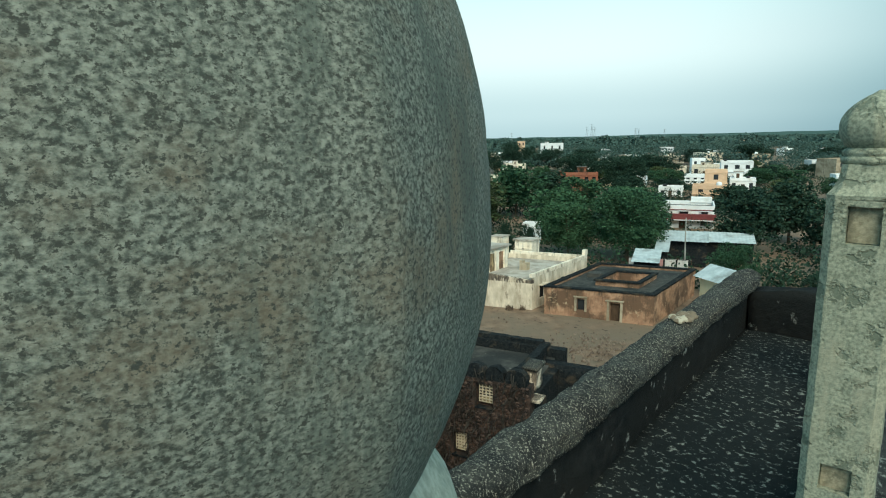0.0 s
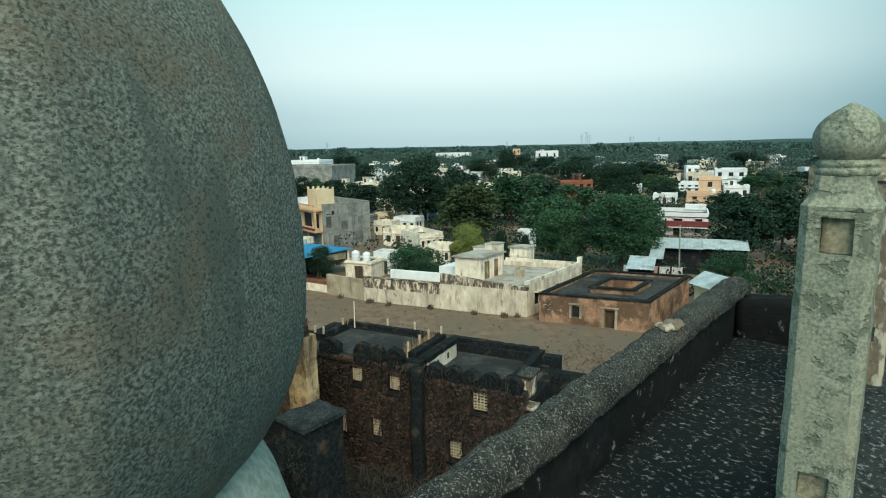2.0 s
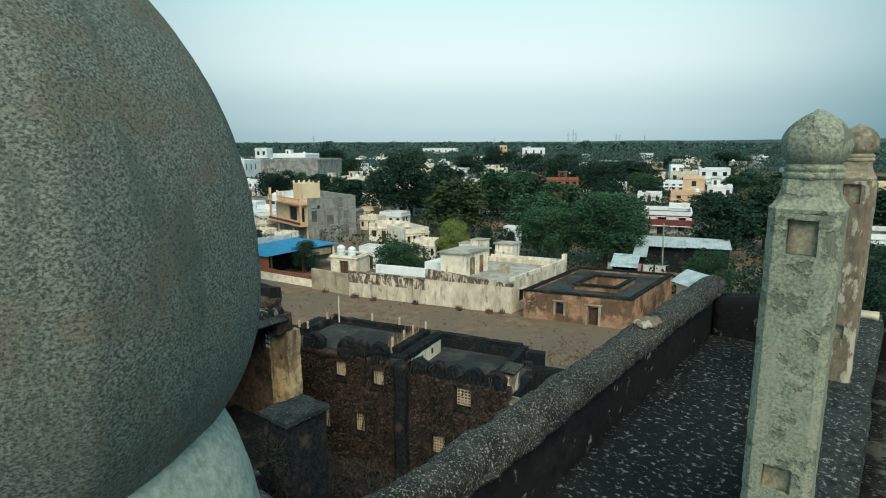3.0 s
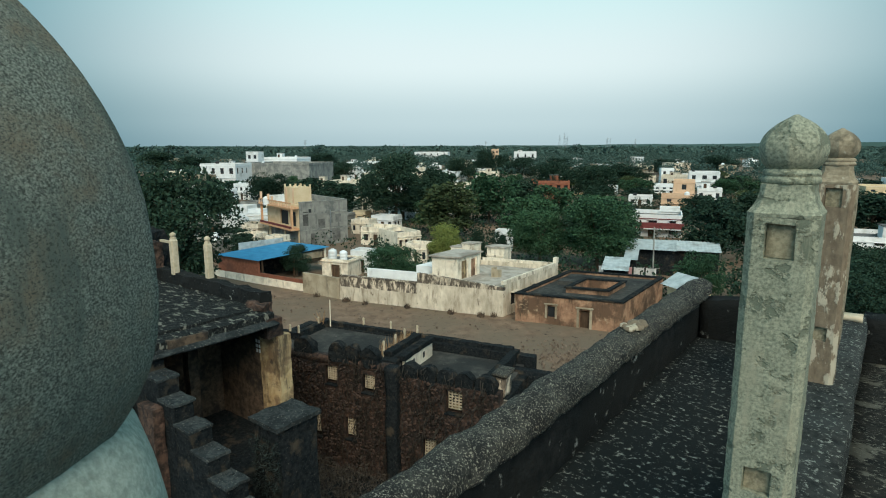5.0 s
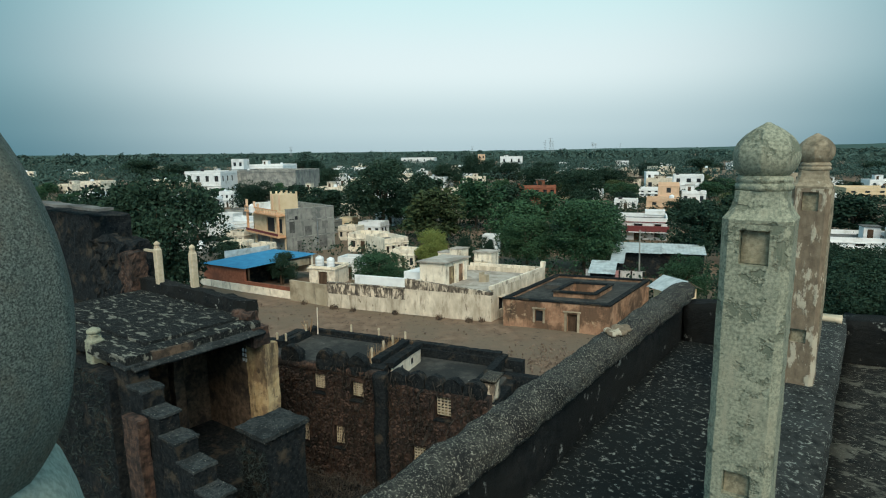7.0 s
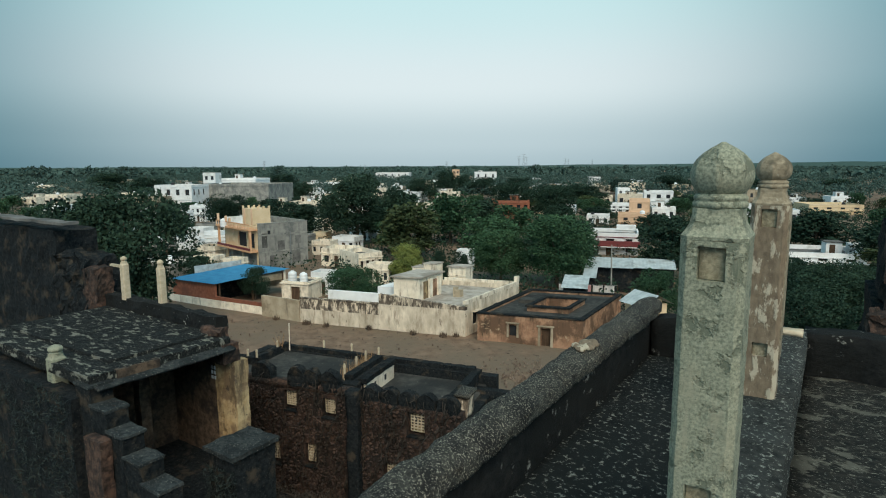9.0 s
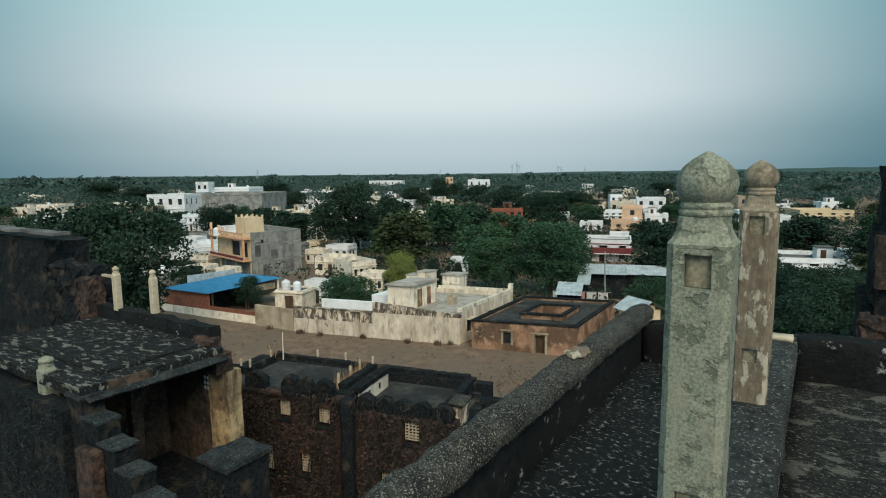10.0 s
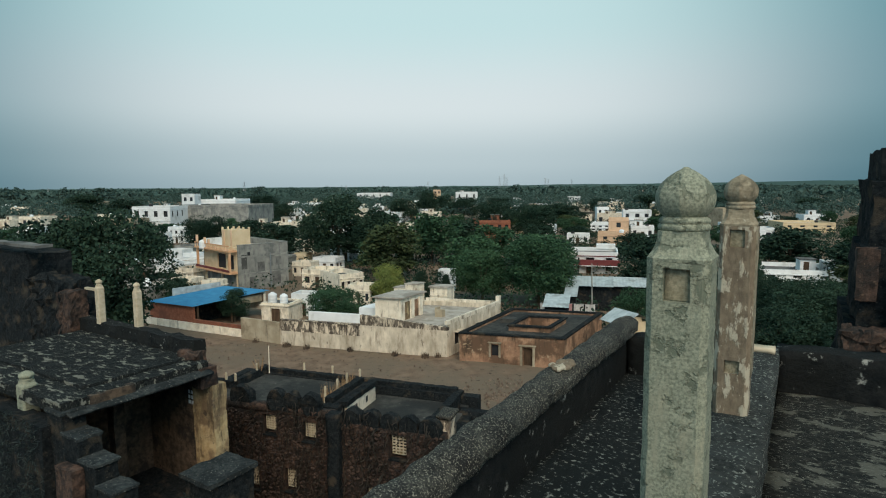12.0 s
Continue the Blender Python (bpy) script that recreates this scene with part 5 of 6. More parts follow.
house("house", "cream flat-roofed house beyond trees", 134.6, 178.9, -15, 15.6, 13.3, 3.2, "cream", "rooflight", 2, 4)
house("house", "white far house beyond the trees", 153.9, 227.6, -15, 7.7, 6.5, 2.8, "pure", "rooflight", 2, 2)
house("house", "small white tower house in trees", 7.9, 86.8, -21, 2.3, 1.9, 3.3, "pure", "rooflight", 2, 1)

house("house", "clean white house beyond the neem tree", -50.1, 129.0, -21, 3.9, 3.1, 2.6, "pure", "rooflight", 1, 3)
house("house", "small white house with a plain front", -38.6, 115.0, -21, 3.1, 2.5, 3.4, "pure", "rooflight", 1, 3)
house("house", "low stained white house by the lane", -30.9, 88.0, -21, 3.5, 2.8, 2.6, "white", "rooflight", 1, 3)
house("house", "low white lane house with dark door", -26.1, 85.5, -21, 2.8, 2.2, 2.6, "white", "rooflight", 1, 3)
house("house", "stained white house beside the grey one", -16.1, 104.9, -21, 3.7, 3.0, 2.6, "white", "rooflight", 1, 3)
house("house", "white house with a shaded porch", -12.8, 110.6, -21, 4.7, 3.8, 2.6, "pure", "rooflight", 1, 3)
house("house", "small stained outhouse behind the wall", -4.5, 77.7, -21, 3.2, 2.6, 2.8, "white", "rooflight", 1, 3)
house("house", "white house with long eaves", 50.4, 155.7, -21, 5.9, 4.7, 2.6, "pure", "rooflight", 1, 3)
house("house", "white house among dark trees", 72.3, 164.1, -21, 6.3, 5.0, 3.9, "pure", "rooflight", 1, 3)
house("house", "white house seen over gardens", 48.5, 186.2, -21, 7.8, 6.2, 3.1, "pure", "rooflight", 1, 3)
house("house", "old stained house behind trees", 4.5, 200.1, -21, 5.7, 4.6, 3.3, "white", "rooflight", 1, 3)

# sheds with tin roofs beyond the brown house
def shed(x, y, yaw, w, d, h, mat, label):
    t = thing("tin_shed", pose(x, y, GROUND, 0, 0, yaw), label, "shed", "sheds behind the square")
    part("wall", boxes((-w / 2, w / 2, 0.3, 0.5, 0, h - 0.3), (-w / 2, -w / 2 + 0.2, 0.5, d, 0, h - 0.3), (w / 2 - 0.2, w / 2, 0.5, d, 0, h - 0.3)), "fortdark", t)
    bm = bmesh.new()
    n = int(w / 0.2)
    lo = [bm.verts.new((-w / 2 - 0.2 + (w + 0.4) * i / n, -0.4, h - 0.25 + 0.03 * (i % 2))) for i in range(n + 1)]
    hi = [bm.verts.new((-w / 2 - 0.2 + (w + 0.4) * i / n, d + 0.2, h + 0.35 + 0.03 * (i % 2))) for i in range(n + 1)]
    for i in range(n):
        bm.faces.new((lo[i], lo[i + 1], hi[i + 1], hi[i]))
    part("roof_sheet", bm, mat, t)


shed(24.7, 71.2, -20, 5.5, 4.0, 3.4, "tin", "open shed with a pale tin roof and hanging cloths")
shed(30.9, 72.7, -20, 5.4, 4.0, 2.9, "tin", "open shed with a pale tin roof behind trees")
shed(21.1, 67.4, -20, 1.2, 4.0, 2.9, "tin", "lean-to with a tin lid")
shed(17.4, 60.7, -20, 2.4, 4.0, 3.1, "tin", "low lean-to with a pale tin lid")
hut = thing("gabled_hut", pose(20.61, 47.48, GROUND, 0, 0, 20), "small pale hut with a gabled tin roof", "hut")
part("wall", boxes((-1.3, 1.3, 0, 2.2, 0, 4.09)), "cream", hut)
bm = bmesh.new()
rows3 = [[bm.verts.new((x, -0.4 + 3.0 * i / 14, 4.09 + z + 0.03 * (i % 2))) for x, z in ((-1.75, -0.05), (0, 0.85), (1.75, -0.05))] for i in range(15)]
for i in range(14):
    for k in range(2):
        bm.faces.new((rows3[i][k], rows3[i][k + 1], rows3[i + 1][k + 1], rows3[i + 1][k]))
part("roof_sheet", bm, "tin", hut, "pale corrugated gable roof")
part("gable", boxes((-0.7, 0.7, 0.0, 0.1, 4.09, 4.09 + 0.45)), "cream", hut)


# stones and clods strewn over the square, past counting
rng = random.Random(77)
verts, faces = [], []
for k in range(700):
    if k % 2 == 0:
        x, y = rng.gauss(8.5, 1.8), rng.gauss(42, 2.2)
    else:
        q = EDGE @ Vector((rng.uniform(-26, 10), -rng.uniform(0.3, 16) ** 1.0, 0))
        x, y = q.x, q.y
    r = rng.uniform(0.03, 0.10)
    i = len(verts)
    for dz, rr in ((-0.05, r), (r * 0.8, r * 0.5)):
        for q in range(5):
            ang = q * math.tau / 5 + rng.uniform(-0.3, 0.3)
            verts.append((x + rr * math.cos(ang), y + rr * math.sin(ang), GROUND + 0.12 + dz))
    faces += [(i + q, i + (q + 1) % 5, i + 5 + (q + 1) % 5, i + 5 + q) for q in range(5)] + [tuple(range(i + 5, i + 10))]
me = bpy.data.meshes.new("strewn_stones")
me.from_pydata(verts, [], faces)
me.materials.append(M["clod"])
tagged(new("strewn_stones", me), "pale stones and clods strewn over the bare square", "stones", kind="stuff")
verts, faces = [], []
for k in range(9):
    q = EDGE @ Vector((rng.uniform(-14, 9), -rng.uniform(0.1, 0.7), 0))
    for _ in range(60):
        a, r = rng.uniform(0, math.tau), rng.uniform(0.05, 0.35)
        x, y, h, dx = q.x + r * math.cos(a), q.y + r * math.sin(a), rng.uniform(0.1, 0.5), rng.uniform(-0.1, 0.1)
        i = len(verts)
        verts += [(x - 0.03, y, GROUND), (x + 0.03, y, GROUND), (x + dx, y, GROUND + 0.1 + h)]
        faces.append((i, i + 1, i + 2))
me = bpy.data.meshes.new("weeds")
me.from_pydata(verts, [], faces)
me.materials.append(M["oldbrown"])
tagged(new("weeds", me), "dry tufts of weed along the wall foot", "weeds", kind="stuff")


# a leaning pole and a line of washing by the sheds
pole = thing("utility_pole", pose(24.0, 68.0, GROUND), "thin pale concrete pole with a cross arm", "pole")
bm = bmesh.new()
tube(bm, (0, 0, 0), (-0.15, 0, 6.4), 0.11, 0.07, 8)
part("shaft", bm, "grey", pole)
bm = bmesh.new()
tube(bm, (-0.8, 0, 6.1), (0.5, 0, 6.1), 0.04, 0.04, 6)
part("cross_arm", bm, "steel", pole)
for k in range(5):
    w = 1.1
    bm = bmesh.new()
    g2 = [[bm.verts.new((w * i / 5, 0.06 * math.sin(i * 1.7 + k), -0.25 * math.sin(math.pi * i / 5) * (0.3 if j == 0 else 1) - 1.1 * j)) for i in range(6)] for j in range(2)]
    for i in range(5):
        bm.faces.new((g2[0][i], g2[0][i + 1], g2[1][i + 1], g2[1][i]))
    cl = part("washing_cloth", bm, "cloth" if k != 2 else "pinkcloth")
    cl.matrix_world = pose(17.2 + 1.25 * k, 66.6 - 0.35 * k, GROUND + 2.1, 0, 0, -16)
    tagged(cl, "pale cloth hung out to dry by the sheds", "cloth", "washing by the sheds")
line = thing("washing_line", pose(17.2, 66.6, GROUND), "rope line between two thin poles", "washing line")
for q in (0.0, 6.4):
    bm = bmesh.new()
    tube(bm, (q, -0.28 * q, 0), (q, -0.28 * q, 2.2), 0.04, 0.04, 6)
    part("post", bm, "wood", line)
bm = bmesh.new()
tube(bm, (0, 0, 2.1), (6.4, -1.79, 2.1), 0.012, 0.012, 5)
part("rope", bm, "cloth", line)


# ---- trees ----
def crown_mesh(name, leaf, seed, blobs, leaves, size, flat):
    """A crown of unit size: leaf cards round many uneven clumps, with gaps between."""
    rng = random.Random(seed)
    verts, faces = [], []
    clumps = []
    for _ in range(blobs):
        a, r, z = rng.uniform(0, math.tau), math.sqrt(rng.random()) * 0.78, rng.uniform(-0.62, 0.80)
        lim = math.sqrt(max(0.05, 1 - (abs(z) / 0.95) ** 2))
        clumps.append((r * lim * math.cos(a), r * lim * math.sin(a), z * flat, rng.uniform(0.19, 0.37)))
    for k in range(leaves):
        cx, cy, cz, cr = clumps[k % blobs]
        a, t = rng.uniform(0, math.tau), math.acos(rng.uniform(-0.75, 1))
        rr = cr * (rng.uniform(0.78, 1.05) if k % 4 else rng.uniform(0.2, 0.8))
        p = Vector((cx + rr * math.sin(t) * math.cos(a), cy + rr * math.sin(t) * math.sin(a), cz + rr * math.cos(t) * 0.85))
        u = Vector((rng.gauss(0, 1), rng.gauss(0, 1), rng.gauss(0, 0.6))).normalized()
        v = u.cross(Vector((rng.gauss(0, 1), rng.gauss(0, 1), rng.gauss(0, 1)))).normalized()
        s = size * rng.uniform(0.6, 1.3)
        i = len(verts)
        verts += [p - u * s, p + v * s * 0.55, p + u * s, p - v * s * 0.55]
        faces.append((i, i + 1, i + 2, i + 3))
    me = bpy.data.meshes.new(name)
    me.from_pydata([tuple(v) for v in verts], [], faces)
    me.materials.append(M[leaf])
    return me


CROWNS = {leaf: [crown_mesh("crown", leaf, 11 * k + len(leaf), 70, 21000, 0.030, 0.90) for k in range(3)] for leaf in ("leaf_dark", "leaf_mid", "leaf_olive", "leaf_lime")}
FAR_CROWNS = {leaf: [crown_mesh("crown", leaf, 7 * k + len(leaf), 50, 5600, 0.056, 0.90) for k in range(3)] for leaf in ("leaf_dark", "leaf_mid", "leaf_olive")}
TRUNKS = []
for k in range(3):
    rng = random.Random(k)
    bm = bmesh.new()
    tube(bm, (0, 0, -0.02), (0.02, 0.01, 0.45), 0.035, 0.024)
    for q in range(6):
        a = q * 1.05 + rng.uniform(-0.3, 0.3)
        mid = Vector((0.12 * math.cos(a), 0.12 * math.sin(a), 0.58))
        tube(bm, (0.02, 0.01, 0.40 + 0.02 * (q % 3)), mid, 0.016, 0.010, 6)
        tube(bm, mid, mid + Vector((0.12 * math.cos(a), 0.12 * math.sin(a), 0.22)), 0.010, 0.004, 5)
    me = bpy.data.meshes.new("trunk")
    bm.to_mesh(me)
    bm.free()
    me.materials.append(M["bark"])
    TRUNKS.append(me)
tree_count = 0


def tree(x, y, h, r, leaf, label):
    """A tree h high whose crown is 2 r wide, standing on the ground."""
    global tree_count
    tree_count += 1
    k = tree_count
    t = thing("tree", pose(x, y, GROUND, 0, 0, 47 * k), label, "tree", "trees of the town")
    tr = new("trunk", TRUNKS[k % 3])
    tr.parent = t
    tr.scale = (max(r * 1.6, h * 0.5), max(r * 1.6, h * 0.5), h)
    cr = new("crown", (CROWNS if math.hypot(x, y) < 84 or r > 5.5 else FAR_CROWNS)[leaf][k % 3])
    cr.parent = t
    half = h * 0.53
    cr.scale = (r * 1.22, r * 1.22, half)
    cr.location = (0, 0, h - half * 0.90)
    return t


tree(-26.6, 56.4, 13.6, 5.0, "leaf_dark", "dense dark green neem tree")
tree(-43.8, 79.0, 12.2, 4.69, "leaf_dark", "dense dark green neem tree")
tree(-42.6, 67.7, 10.6, 3.70, "leaf_dark", "dense dark green neem tree")
tree(-49.1, 124.6, 9.0, 3.76, "leaf_dark", "dense dark green neem tree")
tree(-34.0, 90.4, 3.4, 2.54, "leaf_dark", "dense dark green neem tree")
tree(-47.9, 154.6, 8.4, 6.0, "leaf_dark", "dense dark green neem tree")
tree(-11.0, 119.0, 13.9, 7.2, "leaf_dark", "dense dark green neem tree")
tree(-3.6, 124.1, 11.2, 5.4, "leaf_dark", "dense dark green neem tree")
tree(-24.6, 132.4, 7.8, 5.4, "leaf_dark", "dense dark green neem tree")
tree(-0.6, 100.1, 9.4, 5.4, "leaf_olive", "olive green spreading tree")
tree(8.0, 117.7, 10.3, 5.2, "leaf_mid", "leafy green tree in a garden")
tree(16.4, 130.0, 8.4, 5.4, "leaf_dark", "dense dark green neem tree")
tree(13.0, 93.7, 7.8, 4.4, "leaf_mid", "leafy green tree in a garden")
tree(12.2, 78.5, 7.3, 3.7, "leaf_mid", "leafy green tree in a garden")
tree(18.9, 74.3, 9.2, 4.7, "leaf_mid", "large leafy dark green tree")
tree(26.1, 101.4, 7.4, 4.8, "leaf_mid", "leafy green tree in a garden")
tree(56.1, 236.6, 8.1, 7.51, "leaf_dark", "dense dark green neem tree")
tree(67.0, 225.6, 8.7, 8.31, "leaf_dark", "dense dark green neem tree")
tree(54.0, 165.7, 4.0, 4.09, "leaf_dark", "dense dark green neem tree")
tree(-0.7, 77.7, 5.4, 2.25, "leaf_lime", "small yellow-green tree by a wall")
tree(-6.7, 65.9, 4.4, 3.18, "leaf_mid", "bushy green tree behind a compound wall")
tree(-18.7, 70.0, 3.9, 1.66, "leaf_dark", "small dark bushy tree behind the brick wall")
tree(3.9, 79.2, 4.5, 0.92, "leaf_dark", "slim dark cypress-like garden tree")
tree(6.7, 76.9, 4.4, 1.20, "leaf_dark", "dense dark green neem tree")
tree(24.9, 57.3, 5.2, 2.17, "leaf_mid", "feathery green bush tree")
tree(36.1, 78.9, 8.7, 3.75, "leaf_dark", "dense dark green neem tree")
tree(45.0, 86.3, 9.5, 3.90, "leaf_dark", "dense dark green neem tree")
tree(45.9, 75.9, 7.8, 4.04, "leaf_dark", "dense dark green neem tree")
tree(71.0, 99.0, 8.1, 5.41, "leaf_dark", "dense dark green neem tree")
tree(40.3, 58.0, 6.0, 2.24, "leaf_dark", "dense dark green neem tree")
tree(40.0, 52.1, 6.7, 2.70, "leaf_dark", "dense dark green neem tree")
tree(40.2, 62.2, 6.7, 1.91, "leaf_dark", "dense dark green neem tree")
tree(70.9, 83.8, 6.7, 3.90, "leaf_dark", "dense dark green neem tree")
tree(45.5, 55.6, 5.7, 2.60, "leaf_dark", "dense dark green neem tree")
tree(17.7, 301.0, 13.4, 5.78, "leaf_dark", "dark green tree in the town")
tree(28.9, 330.1, 10.9, 4.77, "leaf_dark", "dark green tree in the town")
tree(34.0, 279.1, 10.2, 8.09, "leaf_dark", "dark green tree in the town")
tree(5.3, 261.4, 10.3, 6.26, "leaf_dark", "dark green tree in the town")
tree(119.1, 322.0, 8.0, 9.53, "leaf_dark", "dark green tree in the town")
tree(131.4, 291.0, 10.6, 8.67, "leaf_dark", "dark green tree in the town")
tree(-73.9, 339.0, 11.6, 9.53, "leaf_dark", "dark green tree in the town")
tree(-134.9, 313.8, 10.4, 10.11, "leaf_dark", "dark green tree in the town")
tree(-156.4, 315.9, 12.6, 8.67, "leaf_dark", "dark green tree in the town")
tree(188.8, 316.1, 8.2, 12.71, "leaf_dark", "dark green tree in the town")
tree(233.1, 312.2, 7.8, 9.53, "leaf_dark", "dark green tree in the town")
tree(-26.5, 334.5, 7.8, 9.53, "leaf_dark", "dark green tree in the town")
tree(-48.3, 265.8, 8.7, 5.01, "leaf_dark", "dark green tree in the town")
tree(69.7, 376.8, 8.0, 9.15, "leaf_dark", "dark green tree in the town")

tree(-33.5, 146.0, 8.0, 5.4, "leaf_dark", "dense dark green neem tree")
tree(33.5, 46.5, 5.4, 3.0, "leaf_dark", "dense dark green neem tree")
tree(37.0, 49.5, 6.4, 3.2, "leaf_dark", "dense dark green neem tree")
tree(31.5, 51.5, 4.6, 2.6, "leaf_dark", "dense dark green neem tree")
tree(42.0, 47.0, 6.4, 3.2, "leaf_dark", "dense dark green neem tree")
tree(36.0, 42.0, 4.6, 2.8, "leaf_dark", "dense dark green neem tree")
tree(30.5, 172.0, 11.0, 6.2, "leaf_dark", "dense dark green neem tree")
tree(41.5, 168.0, 10.4, 6.0, "leaf_dark", "dense dark green neem tree")
tree(20.8, 119.0, 7.6, 4.8, "leaf_mid", "leafy green tree in a garden")
tree(-28.6, 80.5, 3.9, 2.3, "leaf_dark", "small dark bushy tree by the shed")
tree(24.0, 86.0, 8.0, 3.6, "leaf_dark", "dense dark green neem tree")

# gardens and low houses between the larger ones
rng = random.Random(21)
TAKEN = [o.location.copy() for o in scene.objects if o.parent is None and o.name.split(".")[0] in ("house", "tree", "townhouse", "warehouse", "apartment_block")]
for k in range(170):
    dist, az = rng.uniform(84, 290), rng.uniform(-0.72, 0.72)
    x, y = dist * math.sin(az), dist * math.cos(az)
    if min((Vector((x, y, GROUND)) - q).length for q in TAKEN) < (7.5 if k % 3 else 10.5) or (dist < 104 and az > -0.2 and az < 0.15) or (0.12 < az < 0.21 and dist < 170) or (-0.46 < az < -0.10 and dist < 140):
        continue
    TAKEN.append(Vector((x, y, GROUND)))
    if k % 3 or -0.06 < az < 0.30:
        tree(x, y, rng.uniform(3.6, 6.0), rng.uniform(2.6, 4.6), rng.choice(("leaf_dark", "leaf_mid", "leaf_mid", "leaf_olive")), "small dark green garden tree")
    else:
        w = rng.uniform(6, 11)
        house("house", rng.choice(("low white house among garden trees", "low stained house with a flat roof")), x, y, rng.uniform(-26, -12), w, w * 0.8, rng.uniform(3.4, 4.6), rng.choice(("pure", "white", "pure", "white")), rng.choice(("rooflight", "roofgrey")), 1, 3)

rng = random.Random(58)
for k in range(240):
    dist, az = rng.uniform(86, 150), rng.uniform(-0.42, -0.07)
    x, y = dist * math.sin(az), dist * math.cos(az)
    if min((Vector((x, y, GROUND)) - q).length for q in TAKEN) < 7.0 or (-0.31 < az < -0.14 and dist < 112):
        continue
    TAKEN.append(Vector((x, y, GROUND)))
    w = rng.uniform(4.5, 8)
    house("house", rng.choice(("low whitewashed house with a flat roof", "low stained white house with a flat roof", "low grey flat-roofed house")), x, y, rng.choice((-21, -24, 38)), w, w * rng.uniform(0.7, 1.1), rng.uniform(2.4, 3.3), rng.choice(("pure", "white", "pure", "grey")), rng.choice(("rooflight", "roofgrey")), 1, 2, parapet=0.4)

# hedges and undergrowth that fill the gardens, past counting
def cloud(verts, faces, x, y, z, w, h, count, size, rng):
    for _ in range(count):
        a, t, rr = rng.uniform(0, math.tau), math.acos(rng.uniform(-0.5, 1)), rng.uniform(0.55, 1.0)
        p = Vector((x + w * rr * math.sin(t) * math.cos(a), y + w * rr * math.sin(t) * math.sin(a), z + h * rr * math.cos(t)))
        u = Vector((rng.gauss(0, 1), rng.gauss(0, 1), rng.gauss(0, 0.7))).normalized()
        v = u.cross(Vector((rng.gauss(0, 1), rng.gauss(0, 1), rng.gauss(0, 1)))).normalized()
        i = len(verts)
        verts += [p - u * size, p + v * size * 0.7, p + u * size, p - v * size * 0.7]
        faces.append((i, i + 1, i + 2, i + 3))


rng = random.Random(33)
verts, faces = [], []
for k in range(2300):
    dist, az = rng.uniform(52, 300), rng.uniform(-0.74, 0.74)
    x, y = dist * math.sin(az), dist * math.cos(az)
    side = EDGE.inverted() @ Vector((x, y, GROUND))
    if side.y < 13 or -30 < side.x < -12 and side.y < 24:
        continue
    if min((Vector((x, y, GROUND)) - q).length for q in TAKEN) < 3.0:
        continue
    h = rng.uniform(0.9, 2.4)
    cloud(verts, faces, x, y, GROUND + h * 0.3, rng.uniform(1.2, 3.2), h, 80, 0.22, rng)
me = bpy.data.meshes.new("undergrowth")
me.from_pydata([tuple(v) for v in verts], [], faces)
me.materials.append(M["leaf_dark"])
tagged(new("undergrowth", me), "dark green hedges and undergrowth between the houses", "undergrowth", kind="stuff")

# far woods over the plain, past counting
rng = random.Random(5)
base_v, base_f = [], []
verts, faces = [], []
for k in range(6600):
    far = k >= 2600
    dist = 270 + 560 * rng.random() ** 0.8 if not far else 700 + 2900 * rng.random() ** 1.1
    az = rng.uniform(-0.86, 0.86)
    x, y = dist * math.sin(az), dist * math.cos(az)
    h = rng.uniform(4.0, 8.5) * (1.0 if not far else 1.2)
    w = h * rng.uniform(0.5, 0.85) * (1 if not far else 2.2)
    if k % 70 == 0 and dist > 600:
        h, w = rng.uniform(14.5, 17.5), rng.uniform(7, 13)
    nl = 170 if not far else 220 if h > 17 else 30
    for _ in range(nl):
        a, t, rr = rng.uniform(0, math.tau), math.acos(rng.uniform(-0.5, 1)), rng.uniform(0.55, 1.0)
        p = Vector((x + w * rr * math.sin(t) * math.cos(a), y + w * rr * math.sin(t) * math.sin(a), GROUND + h * 0.55 + h * 0.45 * rr * math.cos(t)))
        s = w * (0.17 if h > 17 else 0.10 if nl > 60 else 0.24)
        u = Vector((rng.gauss(0, 1), rng.gauss(0, 1), rng.gauss(0, 0.7))).normalized()
        v = u.cross(Vector((rng.gauss(0, 1), rng.gauss(0, 1), rng.gauss(0, 1)))).normalized()
        i = len(verts)
        verts += [p - u * s, p + v * s * 0.7, p + u * s, p - v * s * 0.7]
        faces.append((i, i + 1, i + 2, i + 3))
me = bpy.data.meshes.new("far_woods")
me.from_pydata([tuple(v) for v in verts], [], faces)
# the haze over the woods is in this leaf colour
me.materials.append(M["leaf_far_hazy"])
tagged(new("far_woods", me), "woods spread over the distant plain, haze put in their colour", "woods", kind="stuff")

# low hills on the skyline, higher towards the right
bm = bmesh.new()
prev = None
for k in range(121):
    az = radians(-60 + k)
    hgt = 12 + 34 * max(0.0, math.sin(az * 1.05)) ** 1.3 + 6 * noise.noise((k * 0.15, 0, 0)) + 4 * noise.noise((k * 0.6, 5, 0))
    d = 4200
    ring = [bm.verts.new((d * math.sin(az), d * math.cos(az), GROUND - 5)), bm.verts.new(((d + 260) * math.sin(az), (d + 260) * math.cos(az), GROUND + hgt)), bm.verts.new(((d + 700) * math.sin(az), (d + 700) * math.cos(az), GROUND - 5))]
    if prev:
        for q in range(2):
            bm.faces.new((prev[q], ring[q], ring[q + 1], prev[q + 1]))
    prev = ring
# hills take the same leaf colour, lifted for haze
hills = part("backdrop_hills", bm, "leaf_far_hazy")
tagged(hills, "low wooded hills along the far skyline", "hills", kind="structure")

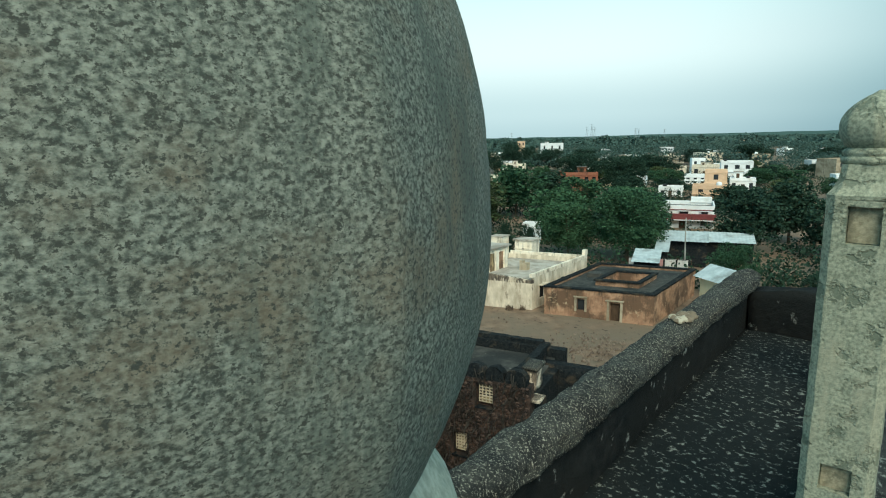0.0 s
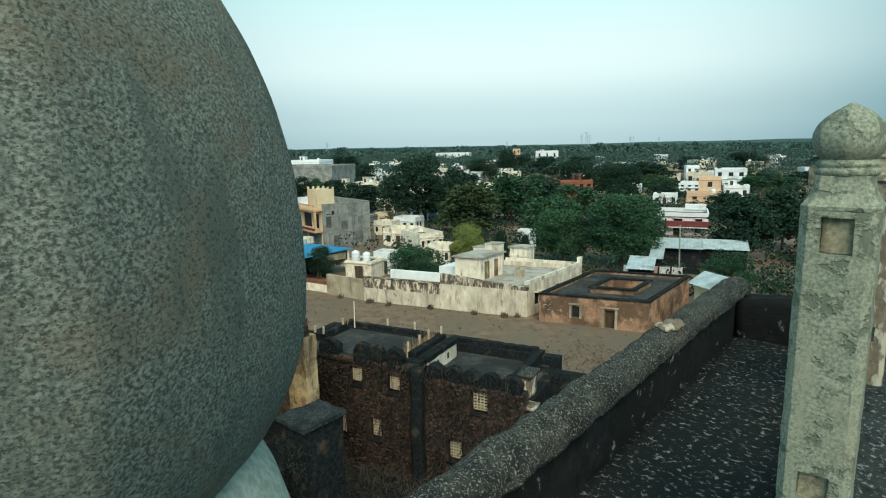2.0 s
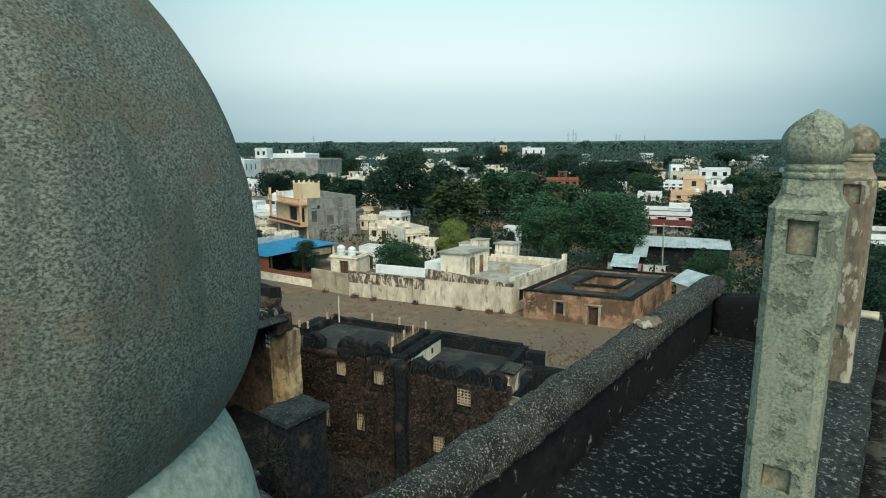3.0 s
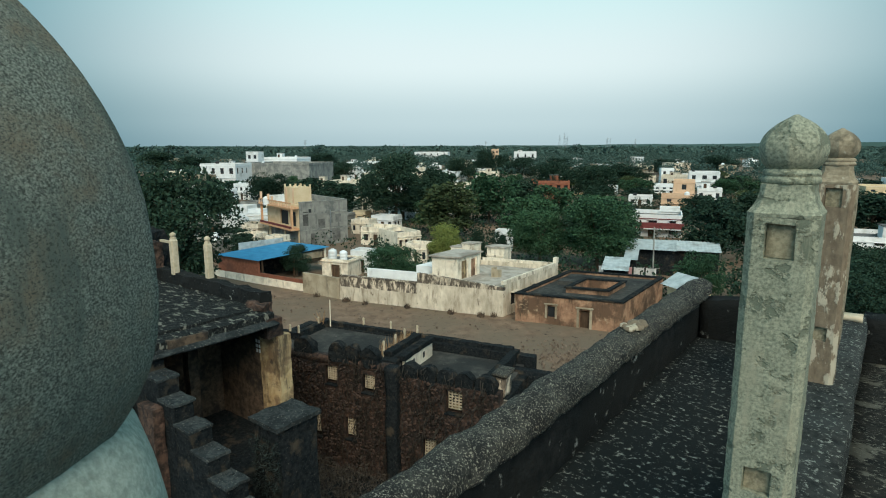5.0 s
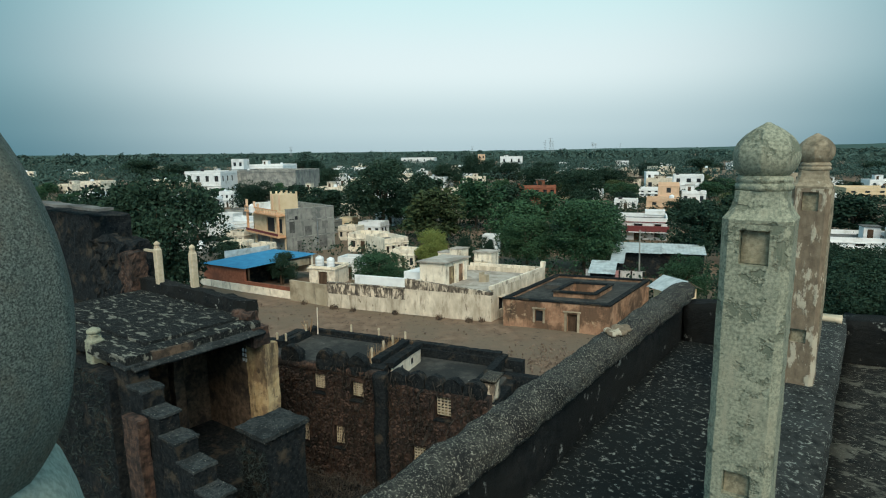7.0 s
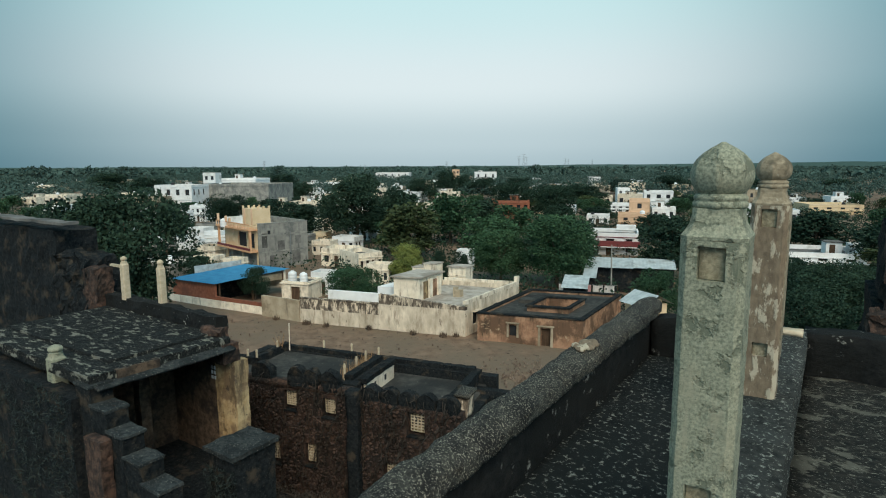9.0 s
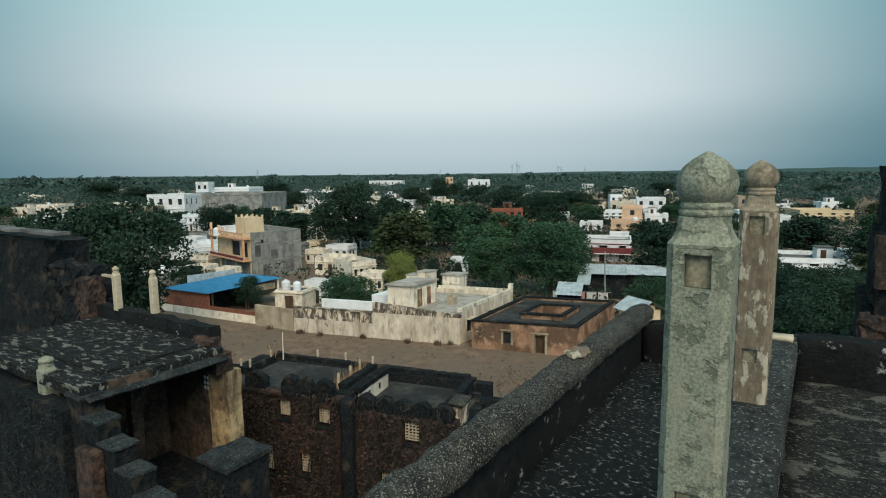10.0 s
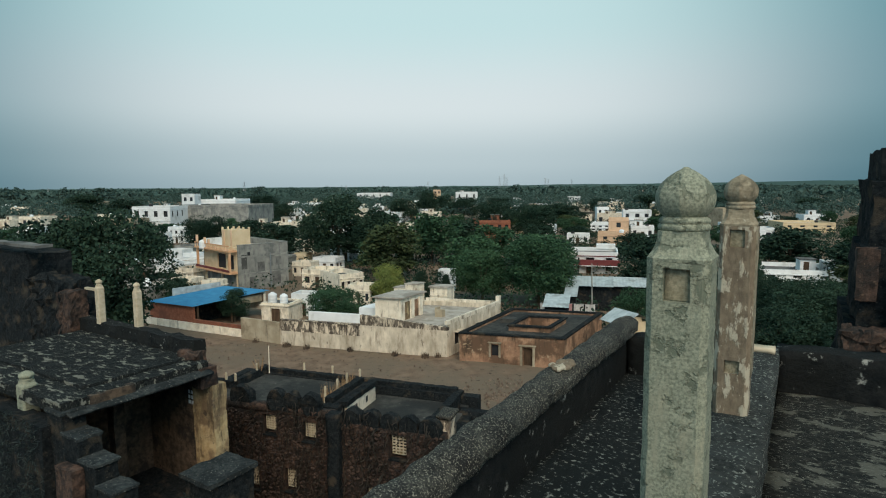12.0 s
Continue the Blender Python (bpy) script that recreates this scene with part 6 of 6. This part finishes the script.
# scattered small far houses
rng = random.Random(9)
for k in range(60):
    dist, az = rng.uniform(230, 560), rng.uniform(-0.62, 0.62)
    x, y = dist * math.sin(az), dist * math.cos(az)
    w = rng.uniform(5, 11)
    house("house", rng.choice(("small white far house among trees", "small stained far house among trees")), x, y, rng.uniform(-35, 20), w, w * 0.8, rng.uniform(4.2, 7.0), rng.choice(("pure", "pure", "white", "white", "tan")), "rooflight", 2, 2, door=False)

# masts and pylons on the plain
def pylon(x, y, h, label):
    t = thing("pylon", pose(x, y, GROUND), label, "pylon", "pylons on the plain")
    bm = bmesh.new()
    for sx in (-1, 1):
        for sy in (-1, 1):
            tube(bm, (sx * h * 0.09, sy * h * 0.09, 0), (sx * 0.2, sy * 0.2, h), 0.22, 0.16, 4)
    for k in range(7):
        z0, z1 = h * k / 7, h * (k + 1) / 7
        r0, r1 = h * 0.09 * (1 - k / 7) + 0.2, h * 0.09 * (1 - (k + 1) / 7) + 0.2
        tube(bm, (-r0, -r0, z0), (r1, -r1, z1), 0.12, 0.12, 4)
        tube(bm, (r0, -r0, z0), (-r1, -r1, z1), 0.12, 0.12, 4)
    part("tower", bm, "steel", t)
    for k in range(3):
        bm = bmesh.new()
        tube(bm, (-h * 0.13, 0, h * (0.72 + 0.12 * k)), (h * 0.13, 0, h * (0.72 + 0.12 * k)), 0.2, 0.2, 4)
        part("cross_arm", bm, "steel", t)


pylon(287, 1493, 45, "thin steel lattice mast on the skyline")
pylon(348, 1891, 46, "thin steel lattice mast on the skyline")
pylon(391, 1988, 44, "thin steel lattice mast on the skyline")
pylon(469, 1779, 37, "thin steel lattice mast on the skyline")
pylon(584, 2173, 39, "thin steel lattice mast on the skyline")
pylon(-326, 1342, 28, "thin steel lattice mast on the skyline")
pylon(-876, 1589, 17, "thin steel lattice mast on the skyline")
pylon(104, 1708, 28, "thin steel lattice mast on the skyline")
pylon(-117, 1525, 19, "thin steel lattice mast on the skyline")
pylon(672, 2165, 36, "thin steel lattice mast on the skyline")
